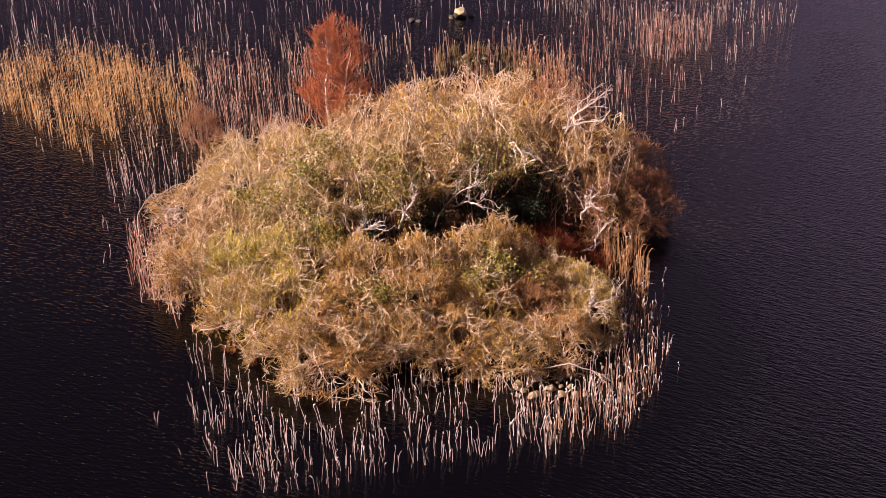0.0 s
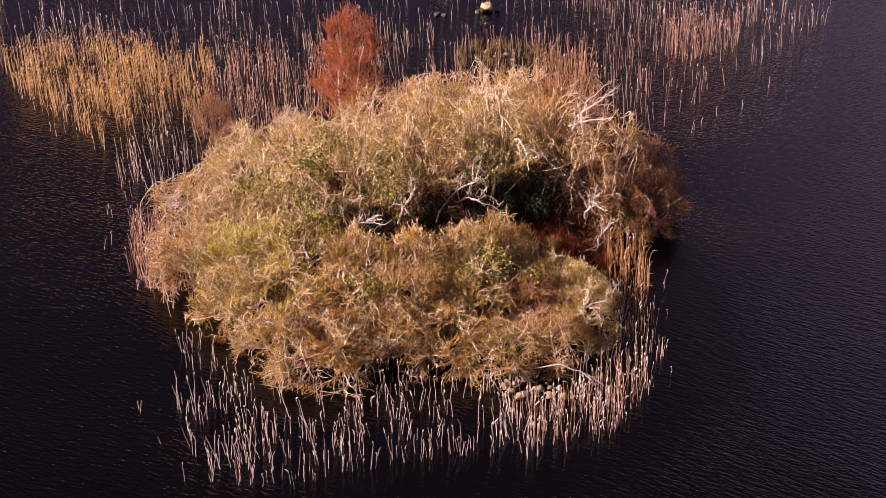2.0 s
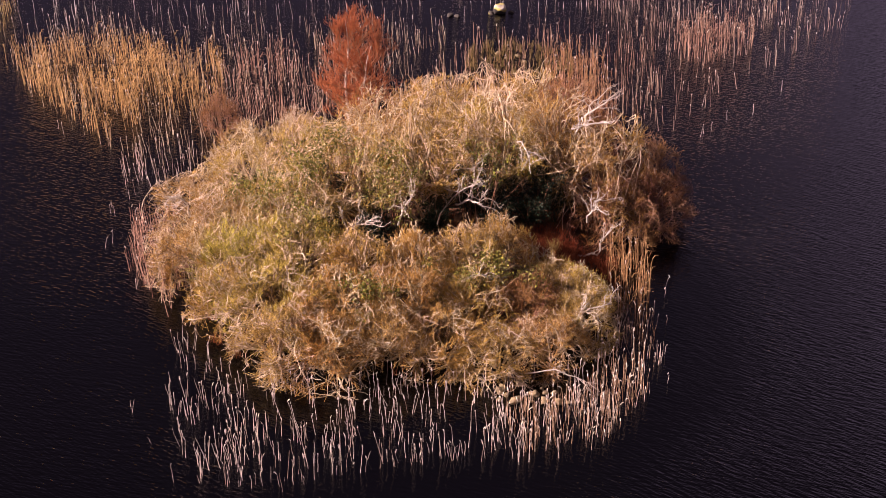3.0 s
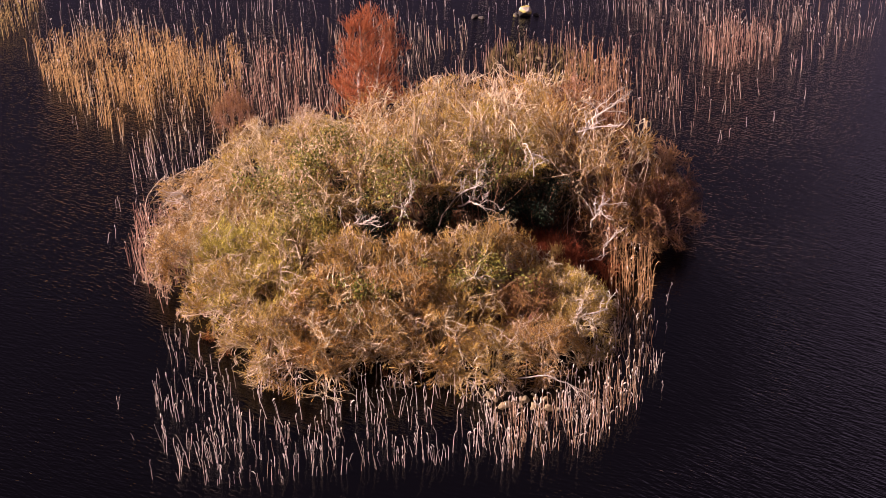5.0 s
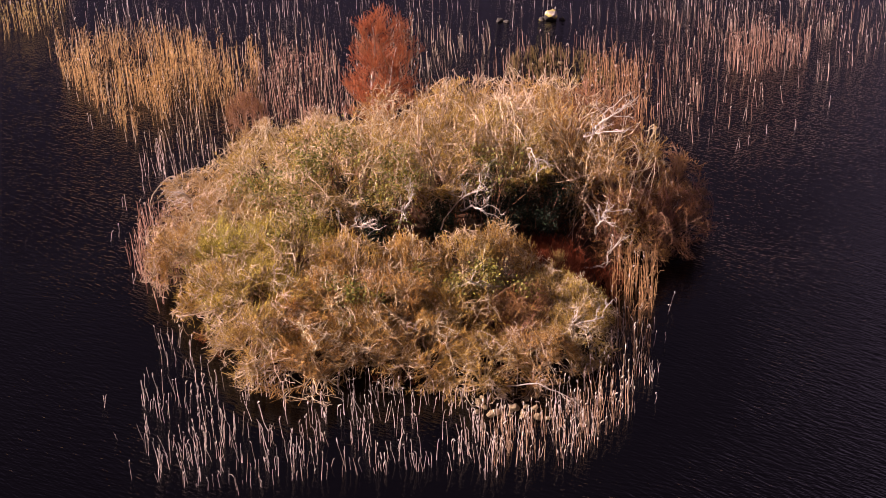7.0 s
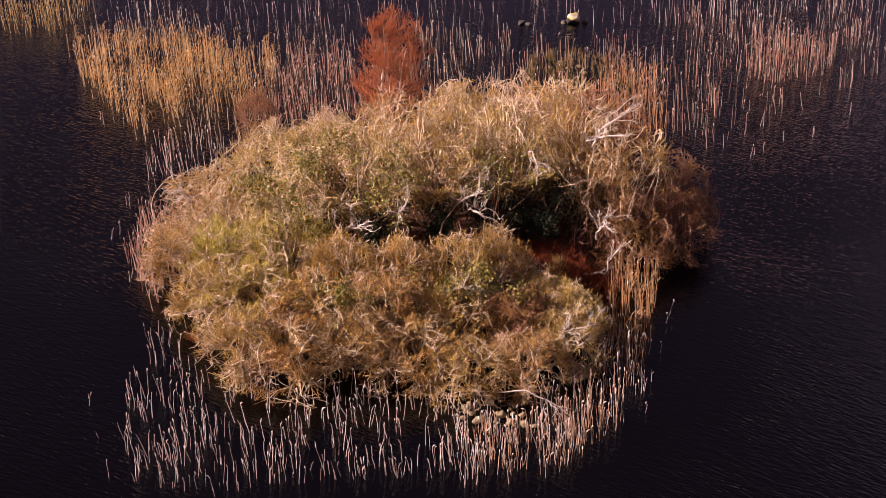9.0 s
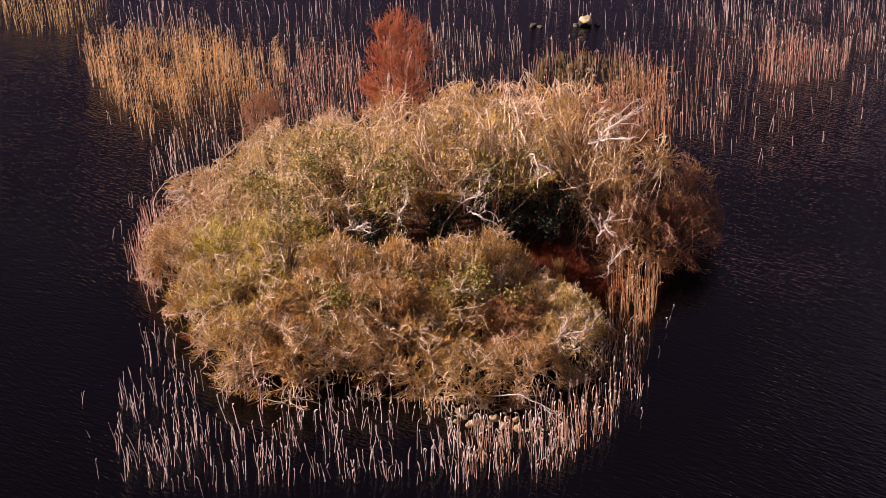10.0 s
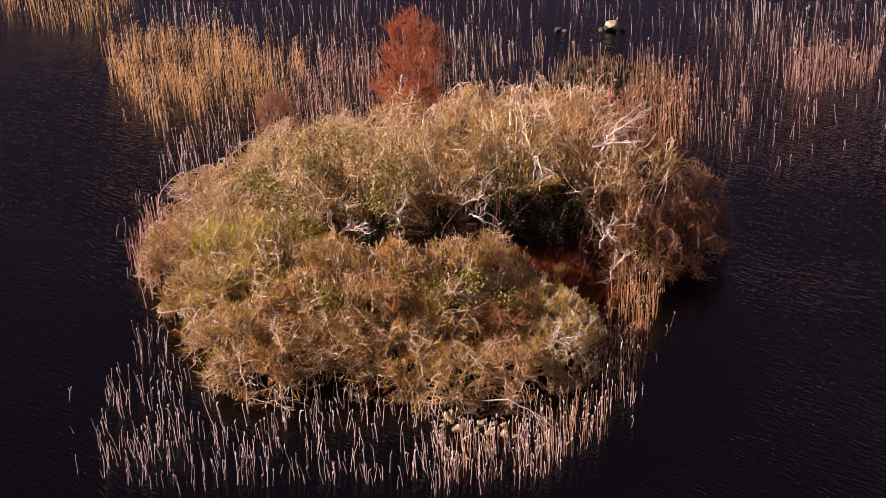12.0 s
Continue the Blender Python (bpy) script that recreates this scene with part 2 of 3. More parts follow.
still = n.new("ShaderNodeMapRange"); still.interpolation_type = "SMOOTHSTEP"
still.inputs["From Min"].default_value, still.inputs["From Max"].default_value = 0.80, 1.02
still.inputs["To Min"].default_value, still.inputs["To Max"].default_value = 0.35, 1.0
l.new(away.outputs["Value"], still.inputs["Value"])
lull = n.new("ShaderNodeMath"); lull.operation = "MULTIPLY"
l.new(amp.outputs["Result"], lull.inputs[0]); l.new(still.outputs["Result"], lull.inputs[1])
hm = n.new("ShaderNodeMath"); hm.operation = "MULTIPLY"
l.new(waves, hm.inputs[0]); l.new(lull.outputs[0], hm.inputs[1])
bp = n.new("ShaderNodeBump"); bp.inputs["Strength"].default_value = 1.0; bp.inputs["Distance"].default_value = 0.043
l.new(hm.outputs[0], bp.inputs["Height"]); l.new(bp.outputs["Normal"], bsdf.inputs["Normal"])


# ---- geometry helpers ----
def part(name, bm, material, parent=None, label=""):
    """Links a bmesh as one mesh object, under a thing or a part if one is given."""
    me = bpy.data.meshes.new(name)
    bm.to_mesh(me)
    bm.free()
    return mesh_object(name, me, material, parent, label)


def mesh_object(name, me, material, parent=None, label=""):
    if not me.materials:
        me.materials.append(material)
    ob = new(name, me)
    if parent is not None:
        ob.parent = parent
    return tagged(ob, label)


def build(name, verts, faces, smooth=True):
    """A mesh from arrays of places and of quads."""
    me = bpy.data.meshes.new(name)
    me.vertices.add(len(verts))
    me.vertices.foreach_set("co", np.asarray(verts, np.float32).ravel())
    k = faces.shape[1]
    me.loops.add(faces.size)
    me.loops.foreach_set("vertex_index", faces.astype(np.int32).ravel())
    me.polygons.add(len(faces))
    me.polygons.foreach_set("loop_start", np.arange(len(faces), dtype=np.int32) * k)
    me.polygons.foreach_set("use_smooth", np.full(len(faces), smooth))
    me.update(calc_edges=True)
    me.validate()
    return me


def tubes(lines, radii, sides=3):
    """Tapered tubes along many polylines: lines (n, k, 3), radii (n, k)."""
    nl, k, _ = lines.shape
    d = np.gradient(lines, axis=1)
    d /= np.linalg.norm(d, axis=2, keepdims=True) + 1e-9
    ref = np.where(np.abs(d[..., 2:3]) > 0.9, [1.0, 0, 0], [0, 0, 1.0])
    a = np.cross(d, ref); a /= np.linalg.norm(a, axis=2, keepdims=True) + 1e-9
    b = np.cross(d, a)
    ang = np.arange(sides) * 2 * math.pi / sides
    ring = a[:, :, None] * np.cos(ang)[:, None] + b[:, :, None] * np.sin(ang)[:, None]
    v = lines[:, :, None] + ring * radii[:, :, None, None]
    idx = np.arange(nl * k * sides).reshape(nl, k, sides)
    nxt = np.roll(idx, -1, axis=2)
    q = np.stack([idx[:, :-1], nxt[:, :-1], nxt[:, 1:], idx[:, 1:]], axis=-1)
    return v.reshape(-1, 3), q.reshape(-1, 4)


def joined(*pieces):
    vs, fs, o = [], [], 0
    for v, f in pieces:
        vs.append(v); fs.append(f + o); o += len(v)
    return np.concatenate(vs), np.concatenate(fs)


def bent(rng, start, end, k, wiggle, sag=0.0):
    """Polylines from start to end, (n, 3) each, with k points and a wandering course."""
    u = np.linspace(0, 1, k)[None, :, None]
    ln = np.linalg.norm(end - start, axis=1)[:, None, None]
    p = start[:, None] * (1 - u) + end[:, None] * u
    sway = 0
    for mode, amp in ((1.0, 1.0), (2.0, 0.6), (3.3, 0.38)):
        side = rng.normal(size=(len(start), 1, 3))
        sway = sway + side * amp * (np.sin(mode * math.pi * u + rng.uniform(0, 6.283, (len(start), 1, 1))))
    sway = sway - sway[:, :1]
    kinks = np.cumsum(rng.normal(size=(len(start), k, 3)), axis=1) / math.sqrt(k)
    p = p + (sway * 0.22 + (kinks - kinks[:, :1]) * 0.8) * ln * wiggle
    p[..., 2] += (u * (1 - u) * 4 * sag * ln)[..., 0]
    return p


def along(rng, lines, radii, per, lo, hi):
    """Random places along polylines: places, directions, radii there; per places on each line."""
    nl, k, _ = lines.shape
    who = np.repeat(np.arange(nl), per)
    u = rng.uniform(lo, hi, len(who)) * (k - 1)
    i = np.minimum(u.astype(int), k - 2); w = (u - i)[:, None]
    p = lines[who, i] * (1 - w) + lines[who, i + 1] * w
    d = lines[who, i + 1] - lines[who, i]
    d /= np.linalg.norm(d, axis=1, keepdims=True) + 1e-9
    r = radii[who, i] * (1 - w[:, 0]) + radii[who, i + 1] * w[:, 0]
    return p, d, r


def unit(v):
    return v / (np.linalg.norm(v, axis=1, keepdims=True) + 1e-9)


def taper(r0, r1, k):
    u = np.linspace(0, 1, k)[None]
    return r0[:, None] * (1 - u) + r1[:, None] * u


def leaves(rng, centres, size, up=0.4):
    """Small folded leaves (two quads each) round the centres."""
    nl = len(centres)
    nrm = unit(rng.normal(size=(nl, 3)) + [0, 0, up])
    t = unit(np.cross(nrm, unit(rng.normal(size=(nl, 3)))))
    s = np.cross(nrm, t)
    z = (size * rng.uniform(0.6, 1.3, nl))[:, None]
    v = np.stack([centres - t * z, centres - nrm * z * 0.2, centres + t * z, centres + s * z * 0.55 + nrm * z * 0.1,
                  centres - s * z * 0.55 + nrm * z * 0.1], axis=1)
    b = np.arange(nl)[:, None] * 5
    f = np.concatenate([b + [0, 1, 2, 3], b + [0, 4, 2, 1]])
    return v.reshape(-1, 3), f


# ---- shrubs ----
def grown(rng, start, way, end, k, wiggle, lead=0.45):
    """Boughs that leave their parent along way and bend round towards end, with a gnarled course."""
    ln = np.linalg.norm(end - start, axis=1)[:, None]
    ctrl = (start + unit(way) * ln * lead)[:, None]
    u = np.linspace(0, 1, k)[None, :, None]
    p = start[:, None] * (1 - u) ** 2 + ctrl * 2 * u * (1 - u) + end[:, None] * u ** 2
    kinks = np.cumsum(rng.normal(size=(len(start), k, 3)), axis=1) / math.sqrt(k)
    kinks = kinks - kinks[:, :1] * (1 - u) - kinks[:, -1:] * u * 0.8
    return p + kinks * (ln * wiggle)[:, None]


def fanned(rng, ways, per, spread):
    """Directions scattered round each of the given ones."""
    w = np.repeat(ways, per, axis=0)
    return unit(w + rng.normal(size=w.shape) * spread)


def shrub_meshes(seed, R, H, stems=8, limbs=6, sprays=6, creep=2, tips=8, fuzz=1, thick=1.0, low=-0.05):
    """Wood and twigs of a many-stemmed bare shrub: boughs fork and radiate to a domed crown of radius R and height H."""
    rng = np.random.default_rng(seed)
    size = np.array([R, R, H])
    heart = np.array([0, 0, 0.12 * H])

    def rim(w, s):
        a = np.arctan2(w[:, 1], w[:, 0])
        lumps = 1 + 0.07 * np.sin(3 * a + seed) + 0.06 * np.sin(5 * a + 5 * w[:, 2] + seed * 2)
        w = unit(np.column_stack([w[:, :2], np.maximum(w[:, 2], low)]))
        return heart + w * size * [1, 1, 0.88] * (s * lumps)[:, None]

    # directions spread evenly over the dome
    i = np.arange(stems) + 0.5
    up = np.clip(1 - i / stems * 0.98, 0.05, 1)
    az = i * 2.39996 + rng.uniform(-0.3, 0.3, stems)
    ways = np.column_stack([np.cos(az) * np.sqrt(1 - up ** 2), np.sin(az) * np.sqrt(1 - up ** 2), up])
    base = np.column_stack([np.cos(az), np.sin(az), 0 * az]) * rng.uniform(0.03, 0.14, stems)[:, None] * R
    l1 = grown(rng, base, ways * [0.5, 0.5, 1] + [0, 0, 0.5], rim(ways, rng.uniform(0.60, 0.78, stems)), 8, 0.10)
    r1 = taper(rng.uniform(0.040, 0.062, stems) * thick, np.full(stems, 0.022 * thick), 8)

    p, d, r = along(rng, l1, r1, limbs, 0.30, 1.0)
    w2 = fanned(rng, ways, limbs, 0.30)
    l2 = grown(rng, p, d, rim(w2, rng.uniform(0.80, 0.95, len(p))), 7, 0.11)
    r2 = taper(np.minimum(r * 0.8, 0.030 * thick), np.full(len(p), 0.014), 7)

    p, d, r = along(rng, l2, r2, sprays, 0.25, 1.0)
    w3 = fanned(rng, w2, sprays, 0.24)
    q = rim(w3, rng.uniform(0.88, 1.02, len(p)))
    reach = np.linalg.norm(q - p, axis=1)
    q = p + (q - p) * np.minimum(1, 0.55 * R / (reach + 1e-6))[:, None]
    l3 = grown(rng, p, d, q, 5, 0.12)
    r3 = taper(np.minimum(r * 0.9, 0.0165), np.full(len(p), 0.0095), 5)

    # gnarled pale boughs that creep outwards over the crown, forking twice
    def creeping(w, per, s0, turn, k, wiggle, first=None):
        goal = fanned(rng, w, per, turn)
        w = np.repeat(w, per, axis=0)
        u = np.linspace(0, 1, k)
        s = np.repeat(s0, per)
        n_l = len(w)
        out_to = rng.uniform(0.99, 1.06, n_l) - 0.03 * np.maximum(goal[:, 2], 0) ** 2
        ride = [rim(unit(w * (1 - t) + goal * t), s + (out_to - s) * min(1, 1.6 * t)) for t in u]
        line = np.stack(ride, 1)
        if first is not None:
            line += (first[:, None] - line[:, :1]) * np.linspace(1, 0, k)[None, :, None] ** 2
        kinks = np.cumsum(rng.normal(size=(n_l, k, 3)), axis=1) * wiggle
        return line + (kinks - kinks[:, :1]), goal

    b4, w4 = creeping(ways, creep, np.full(stems, 0.72), 0.42, 10, 0.040)
    r4 = taper(rng.uniform(0.020, 0.030, len(b4)), np.full(len(b4), 0.0125), 10)
    p, d, r = along(rng, b4, r4, 5, 0.25, 1.0)
    b5, w5 = creeping(unit((p - heart) / size), 1, np.full(len(p), 1.0), 0.20, 7, 0.030, p)
    r5 = taper(np.minimum(r * 0.9, 0.0180), np.full(len(p), 0.0115), 7)
    p, d, r = along(rng, b5, r5, 3, 0.25, 1.0)
    way = unit(d + unit((p - heart) / size) * 0.3 + rng.normal(size=p.shape) * 0.4)
    b6 = grown(rng, p, d, p + way * rng.uniform(0.15, 0.45, len(p))[:, None], 4, 0.15)
    r6 = taper(np.minimum(r * 0.95, 0.0125), np.full(len(p), 0.0092), 4)
    # fine coloured twigs below and between them
    p, d, r = along(rng, l3, r3, tips, 0.15, 1.0)
    m = len(p)
    out = unit((p - heart) / size)
    way = unit(out * 0.5 + d * 0.65 + rng.normal(size=(m, 3)) * 0.5 + [0, 0, 0.2])
    t1 = np.stack([p, p + way * rng.uniform(0.18, 0.50, m)[:, None]], 1)
    q1 = taper(np.full(m, 0.0095), np.full(m, 0.0060), 2)
    p, d, r = along(rng, t1, q1, fuzz, 0.2, 0.9)
    m = len(p)
    way = unit(d * 0.85 + rng.normal(size=(m, 3)) * 0.55 + [0, 0, 0.2])
    t2 = np.stack([p, p + way * rng.uniform(0.10, 0.25, m)[:, None]], 1)
    q2 = taper(np.full(m, 0.0080), np.full(m, 0.0055), 2)
    for q in (l1, l2, l3, b4, b5, b6, t1, t2):
        q[..., 2] = np.maximum(q[..., 2], 0.02)
    wood = []
    for i in range(stems):
        def own(per):
            return slice(i * per, (i + 1) * per)
        c2, c3, c4, c5, c6 = own(limbs), own(limbs * sprays), own(creep), own(creep * 5), own(creep * 15)
        wood.append(build("stem", *joined(tubes(l1[i:i + 1], r1[i:i + 1], 6), tubes(l2[c2], r2[c2], 4), tubes(l3[c3], r3[c3], 3),
                                          tubes(b4[c4], r4[c4], 4), tubes(b5[c5], r5[c5], 3), tubes(b6[c6], r6[c6], 3))))
    twigs = build("crown", *joined(tubes(t1, q1, 3), tubes(t2, q2, 3)))
    return wood, twigs, l3


KINDS = {}
for i in range(5):
    KINDS["low", i] = shrub_meshes(11 + i, 2.3, 2.5, creep=3, tips=8)
    KINDS["tall", i] = shrub_meshes(31 + i, 2.7, 5.6, stems=11, limbs=5, thick=1.3)
    KINDS["high", i] = shrub_meshes(51 + i, 2.7, 5.6, stems=10, limbs=5, thick=1.4, low=0.5)


def coated(name, me, material):
    c = me.copy()
    c.name = name
    c.materials.clear()
    c.materials.append(material)
    return c


COATS = {}


def shrub(kind, variant, x, y, z, R, H, turn, bark, twig, label, leafy=None, leaf_count=0, seed=0):
    wood, twigs, l3 = KINDS[kind, variant]
    R0, H0 = (2.3, 2.5) if kind == "low" else (2.7, 5.6)
    ob = new("shrub")
    ob.matrix_world = pose(x, y, z, 0, 0, turn) @ Matrix.Diagonal((R / R0, R / R0, H / H0, 1))
    tagged(ob, label, "shrub", "shrubs on the islet")
    for j, me in enumerate(wood + [twigs]):
        nm, mt = ("crown", twig) if me is twigs else ("stem", bark)
        key = (kind, variant, j, mt.name)
        if key not in COATS:
            COATS[key] = coated(nm, me, mt)
        mesh_object(nm, COATS[key], mt, ob)
    if leafy:
        rng = np.random.default_rng(seed + 900)
        ends = l3[:, rng.integers(1, 5)]
        hub = ends[rng.integers(0, len(ends), 7)]
        c = hub[rng.integers(0, 7, leaf_count)] + rng.normal(size=(leaf_count, 3)) * [0.32, 0.32, 0.28]
        c[:, 2] = np.maximum(c[:, 2], 0.1)
        me = build("moss", *leaves(rng, c, 0.03))
        mesh_object("moss", me, leafy, ob, "yellow-green moss and catkins")
    return ob


# ---- ground and water ----
def island_height(x, y):
    a, r = math.atan2(y - 4.0, x + 2.0), math.hypot((x + 2.0) / 9.4, (y - 4.6) / 10.4)
    edge = 1.0 + 0.07 * math.sin(3 * a + 1) + 0.05 * math.sin(5 * a)
    s = max(0.0, 1 - (r / edge) ** 3)
    h = -0.35 + 1.05 * s + 0.14 * noise.noise((x * 0.45, y * 0.45, 0)) * s + 0.05 * noise.noise((x * 1.7, y * 1.7, 3))
    return h


bm = bmesh.new()
bmesh.ops.create_grid(bm, x_segments=110, y_segments=120, size=0.5)
for v in bm.verts:
    v.co.x, v.co.y = v.co.x * 26 - 2, v.co.y * 29 + 4
    v.co.z = island_height(v.co.x, v.co.y)
for f in bm.faces:
    f.smooth = True
islet = part("ground", bm, ground_mat)
tagged(islet, "low peaty islet covered in brown leaf litter", "ground", kind="structure")

bm = bmesh.new()
bmesh.ops.create_grid(bm, x_segments=8, y_segments=8, size=2500)
lake = part("water", bm, water_mat)
tagged(lake, "dark rippled lake water reflecting the sky", "water", kind="structure")

# ---- shrub planting: x, y, crown radius, height, sort ----
SORTS = {
    "g": (bark_mid, twig_gold, "bare golden-twigged willow shrub with pale grey branches"),
    "o": (bark_mid, twig_olive, "bare olive-yellow willow shrub with mossy pale branches"),
    "p": (bark_mid, twig_pink, "bare pinkish-brown willow shrub with pale tangled branches"),
    "f": (bark_cream, twig_gold, "tall bare willow shrub with golden twigs and bleached boughs"),
    "b": (bark_cream, twig_russet, "tall bare willow shrub with russet twigs and bleached boughs"),
    "s": (bark_pale, twig_russet, "small russet-twigged shrub with pale forked branches"),
    # russet twigs; bark darkened to stand in for the ridge's shadow
    "d": (bark_russet, twig_russet, "bare russet-brown willow shrub over dark water, bark darkened in place of shade"),
    "r": (bark_russet, twig_russet, "bare russet-brown shrub with dense fine upright twigs"),
}
PLANTS = (
    # the water's edge
    (-6.1, -5.2, 2.0, 2.2, "p"), (-4.3, -5.6, 2.2, 2.2, "g"), (-2.1, -4.7, 2.1, 2.3, "p"), (0.2, -4.6, 1.9, 2.1, "g"),
    (2.4, -5.2, 1.8, 1.7, "g"), (4.3, -4.4, 1.7, 1.8, "p"), (5.6, -2.6, 1.6, 2.0, "p"),
    # the low middle
    (-8.3, -2.0, 2.1, 2.5, "g"), (-6.6, -2.8, 2.4, 2.7, "o"), (-4.1, -3.2, 2.4, 2.6, "g"), (-1.4, -2.8, 2.3, 2.6, "g"),
    (1.2, -2.2, 2.0, 2.3, "f"), (3.4, -2.0, 2.0, 2.2, "r"), (5.6, -0.6, 1.5, 2.0, "g"),
    (-10.7, 0.8, 2.0, 2.5, "p"), (-8.6, 0.2, 2.4, 3.0, "o"), (-6.2, 0.2, 2.4, 3.2, "o"), (-3.6, -0.9, 1.9, 2.9, "g"),
    (-1.2, -0.5, 1.9, 2.9, "g"), (0.9, 0.2, 1.7, 2.8, "g"), (2.2, 1.3, 1.7, 2.7, "g"), (4.4, 0.2, 1.6, 2.0, "p"),
)
TALL = (
    # the high ridge and its back
    (-11.4, 3.4, 2.1, 2.6, "p"), (-9.6, 4.0, 2.5, 3.6, "g"), (-6.8, 4.0, 2.7, 4.6, "o"),
    (6.6, 8.0, 2.7, 6.2, "f"), (7.3, 5.9, 2.0, 3.6, "d"),
    (8.9, 10.0, 2.2, 3.8, "d"), (9.0, 7.4, 2.0, 3.2, "d"), (-11.7, 6.6, 2.5, 2.9, "g"), (-9.6, 8.4, 2.6, 4.0, "g"),
    (-6.8, 8.6, 2.7, 4.8, "g"), (-3.8, 9.6, 2.8, 5.6, "g"), (-0.8, 11.0, 2.9, 6.0, "g"), (2.2, 12.4, 3.0, 6.2, "g"), (5.2, 12.6, 2.9, 6.2, "r"),
    (-10.4, 11.8, 2.0, 3.4, "p"), (-7.8, 12.4, 2.3, 3.3, "g"), (-5.0, 13.4, 2.3, 2.8, "g"), (-2.2, 14.6, 2.5, 4.8, "g"),
    (0.8, 15.4, 2.5, 5.2, "g"), (3.8, 15.6, 2.4, 5.2, "g"), (-8.6, 15.6, 1.2, 2.6, "s"), (-12.9, 16.8, 1.3, 2.7, "r"),
)
HIGH = (
    # the overhanging front of the ridge
    (-4.0, 4.9, 2.8, 5.6, "f"), (-1.2, 6.2, 2.8, 6.2, "f"), (1.4, 8.0, 3.0, 6.4, "f"), (4.2, 9.0, 3.0, 6.6, "f"),
)
rnd = random.Random(5)
for kind, rows in (("low", PLANTS), ("tall", TALL), ("high", HIGH)):
    for i, (x, y, R, H, s) in enumerate(rows):
        leafy = leaf_moss if s == "o" else None
        bark, twig, label = SORTS[s]
        g = max(0.0, island_height(x, y)) - 0.05
        H = H if kind == "low" else H * 0.885
        shrub(kind, i % 5, x, y, g, R, H, rnd.uniform(0, 360), bark, twig, label, leafy, 1500 if leafy else 0, i)


# ---- birch ----
def birch(x, y, H, R):
    rng = np.random.default_rng(77)
    ob = tagged(new("birch_tree"), "slender white-trunked birch with a rust-red bare crown", "tree")
    ob.location = (x, y, max(0.0, island_height(x, y)) - 0.05)
    spine = bent(rng, np.array([[0, 0, 0.0]]), np.array([[0.15, 0.1, H * 0.93]]), 10, 0.03)
    rs = taper(np.array([0.12]), np.array([0.014]), 10)
    fork = grown(rng, spine[:, 1].copy(), np.array([[0.5, -0.2, 1.0]]), spine[:, 1] + [[1.25, -0.4, H * 0.62]], 8, 0.02)
    rf = taper(np.array([0.085]), np.array([0.014]), 8)
    arm = grown(rng, fork[:, 3].copy(), np.array([[1.0, 0, 0.6]]), fork[:, 3] + [[1.1, 0.1, 0.9]], 6, 0.04)
    mesh_object("trunk", build("trunk", *joined(tubes(spine, rs, 8), tubes(fork, rf, 7), tubes(arm, taper(np.array([0.045]), np.array([0.012]), 6), 5))),
                bark_birch, ob, "white birch trunk that forks low")
    # limbs rise to an uneven egg-shaped crown that reaches low on the trunks
    nb = 90
    side = rng.uniform(size=nb) < 0.4
    u = rng.uniform(0.10, 0.93, nb)
    su, fu = u * 9, u * 7
    si, fi = np.minimum(su.astype(int), 8), np.minimum(fu.astype(int), 6)
    on_s = spine[0, si] + (spine[0, si + 1] - spine[0, si]) * (su - si)[:, None]
    on_f = fork[0, fi] + (fork[0, fi + 1] - fork[0, fi]) * (fu - fi)[:, None]
    p = np.where(side[:, None], on_f, on_s)
    az = np.arange(nb) * 2.39996
    zt = np.clip(p[:, 2] / H + rng.uniform(0.10, 0.34, nb), 0.16, 0.95)
    wide = R * np.sin(math.pi * np.clip(zt * 1.02, 0, 1) ** 0.80) ** 0.62 * rng.uniform(0.72, 1.0, nb) * (1 + 0.12 * np.sin(az * 2 + 9 * zt))
    end = np.column_stack([0.45 + np.cos(az) * wide, np.sin(az) * wide, zt * H])
    l2 = grown(rng, p, np.column_stack([np.cos(az), np.sin(az), 0.6 + 0 * az]), end, 7, 0.05)
    r2 = taper(np.full(nb, 0.028), np.full(nb, 0.010), 7)
    for i in range(nb):
        mesh_object("limb", build("limb", *tubes(l2[i:i + 1], r2[i:i + 1], 5)), bark_russet, ob)
    p, d, r = along(rng, l2, r2, 11, 0.12, 1.0)
    m = len(p)
    way = unit(d * 0.5 + rng.normal(size=(m, 3)) * 0.42 + [0, 0, 0.7])
    l3 = grown(rng, p, d, p + way * rng.uniform(0.35, 0.85, m)[:, None], 5, 0.08)
    r3 = taper(np.full(m, 0.0095), np.full(m, 0.006), 5)
    p, d, r = along(rng, l3, r3, 8, 0.1, 1.0)
    m = len(p)
    way = unit(d * 0.7 + rng.normal(size=(m, 3)) * 0.45 + [0, 0, 0.5])
    l4 = bent(rng, p, p + way * rng.uniform(0.15, 0.42, m)[:, None], 3, 0.12)
    r4 = taper(np.full(m, 0.0075), np.full(m, 0.0045), 3)
    mesh_object("crown", build("crown", *joined(tubes(l3, r3, 3), tubes(l4, r4, 3))), twig_birch, ob, "dense rust-red birch twigs")
    return ob


birch(-6.1, 17.3, 7.3, 2.3)


# ---- reeds ----
def inside(poly, x, y):
    c = False
    for (x1, y1), (x2, y2) in zip(poly, poly[1:] + poly[:1]):
        if (y1 > y) != (y2 > y) and x < (x2 - x1) * (y - y1) / (y2 - y1) + x1:
            c = not c
    return c


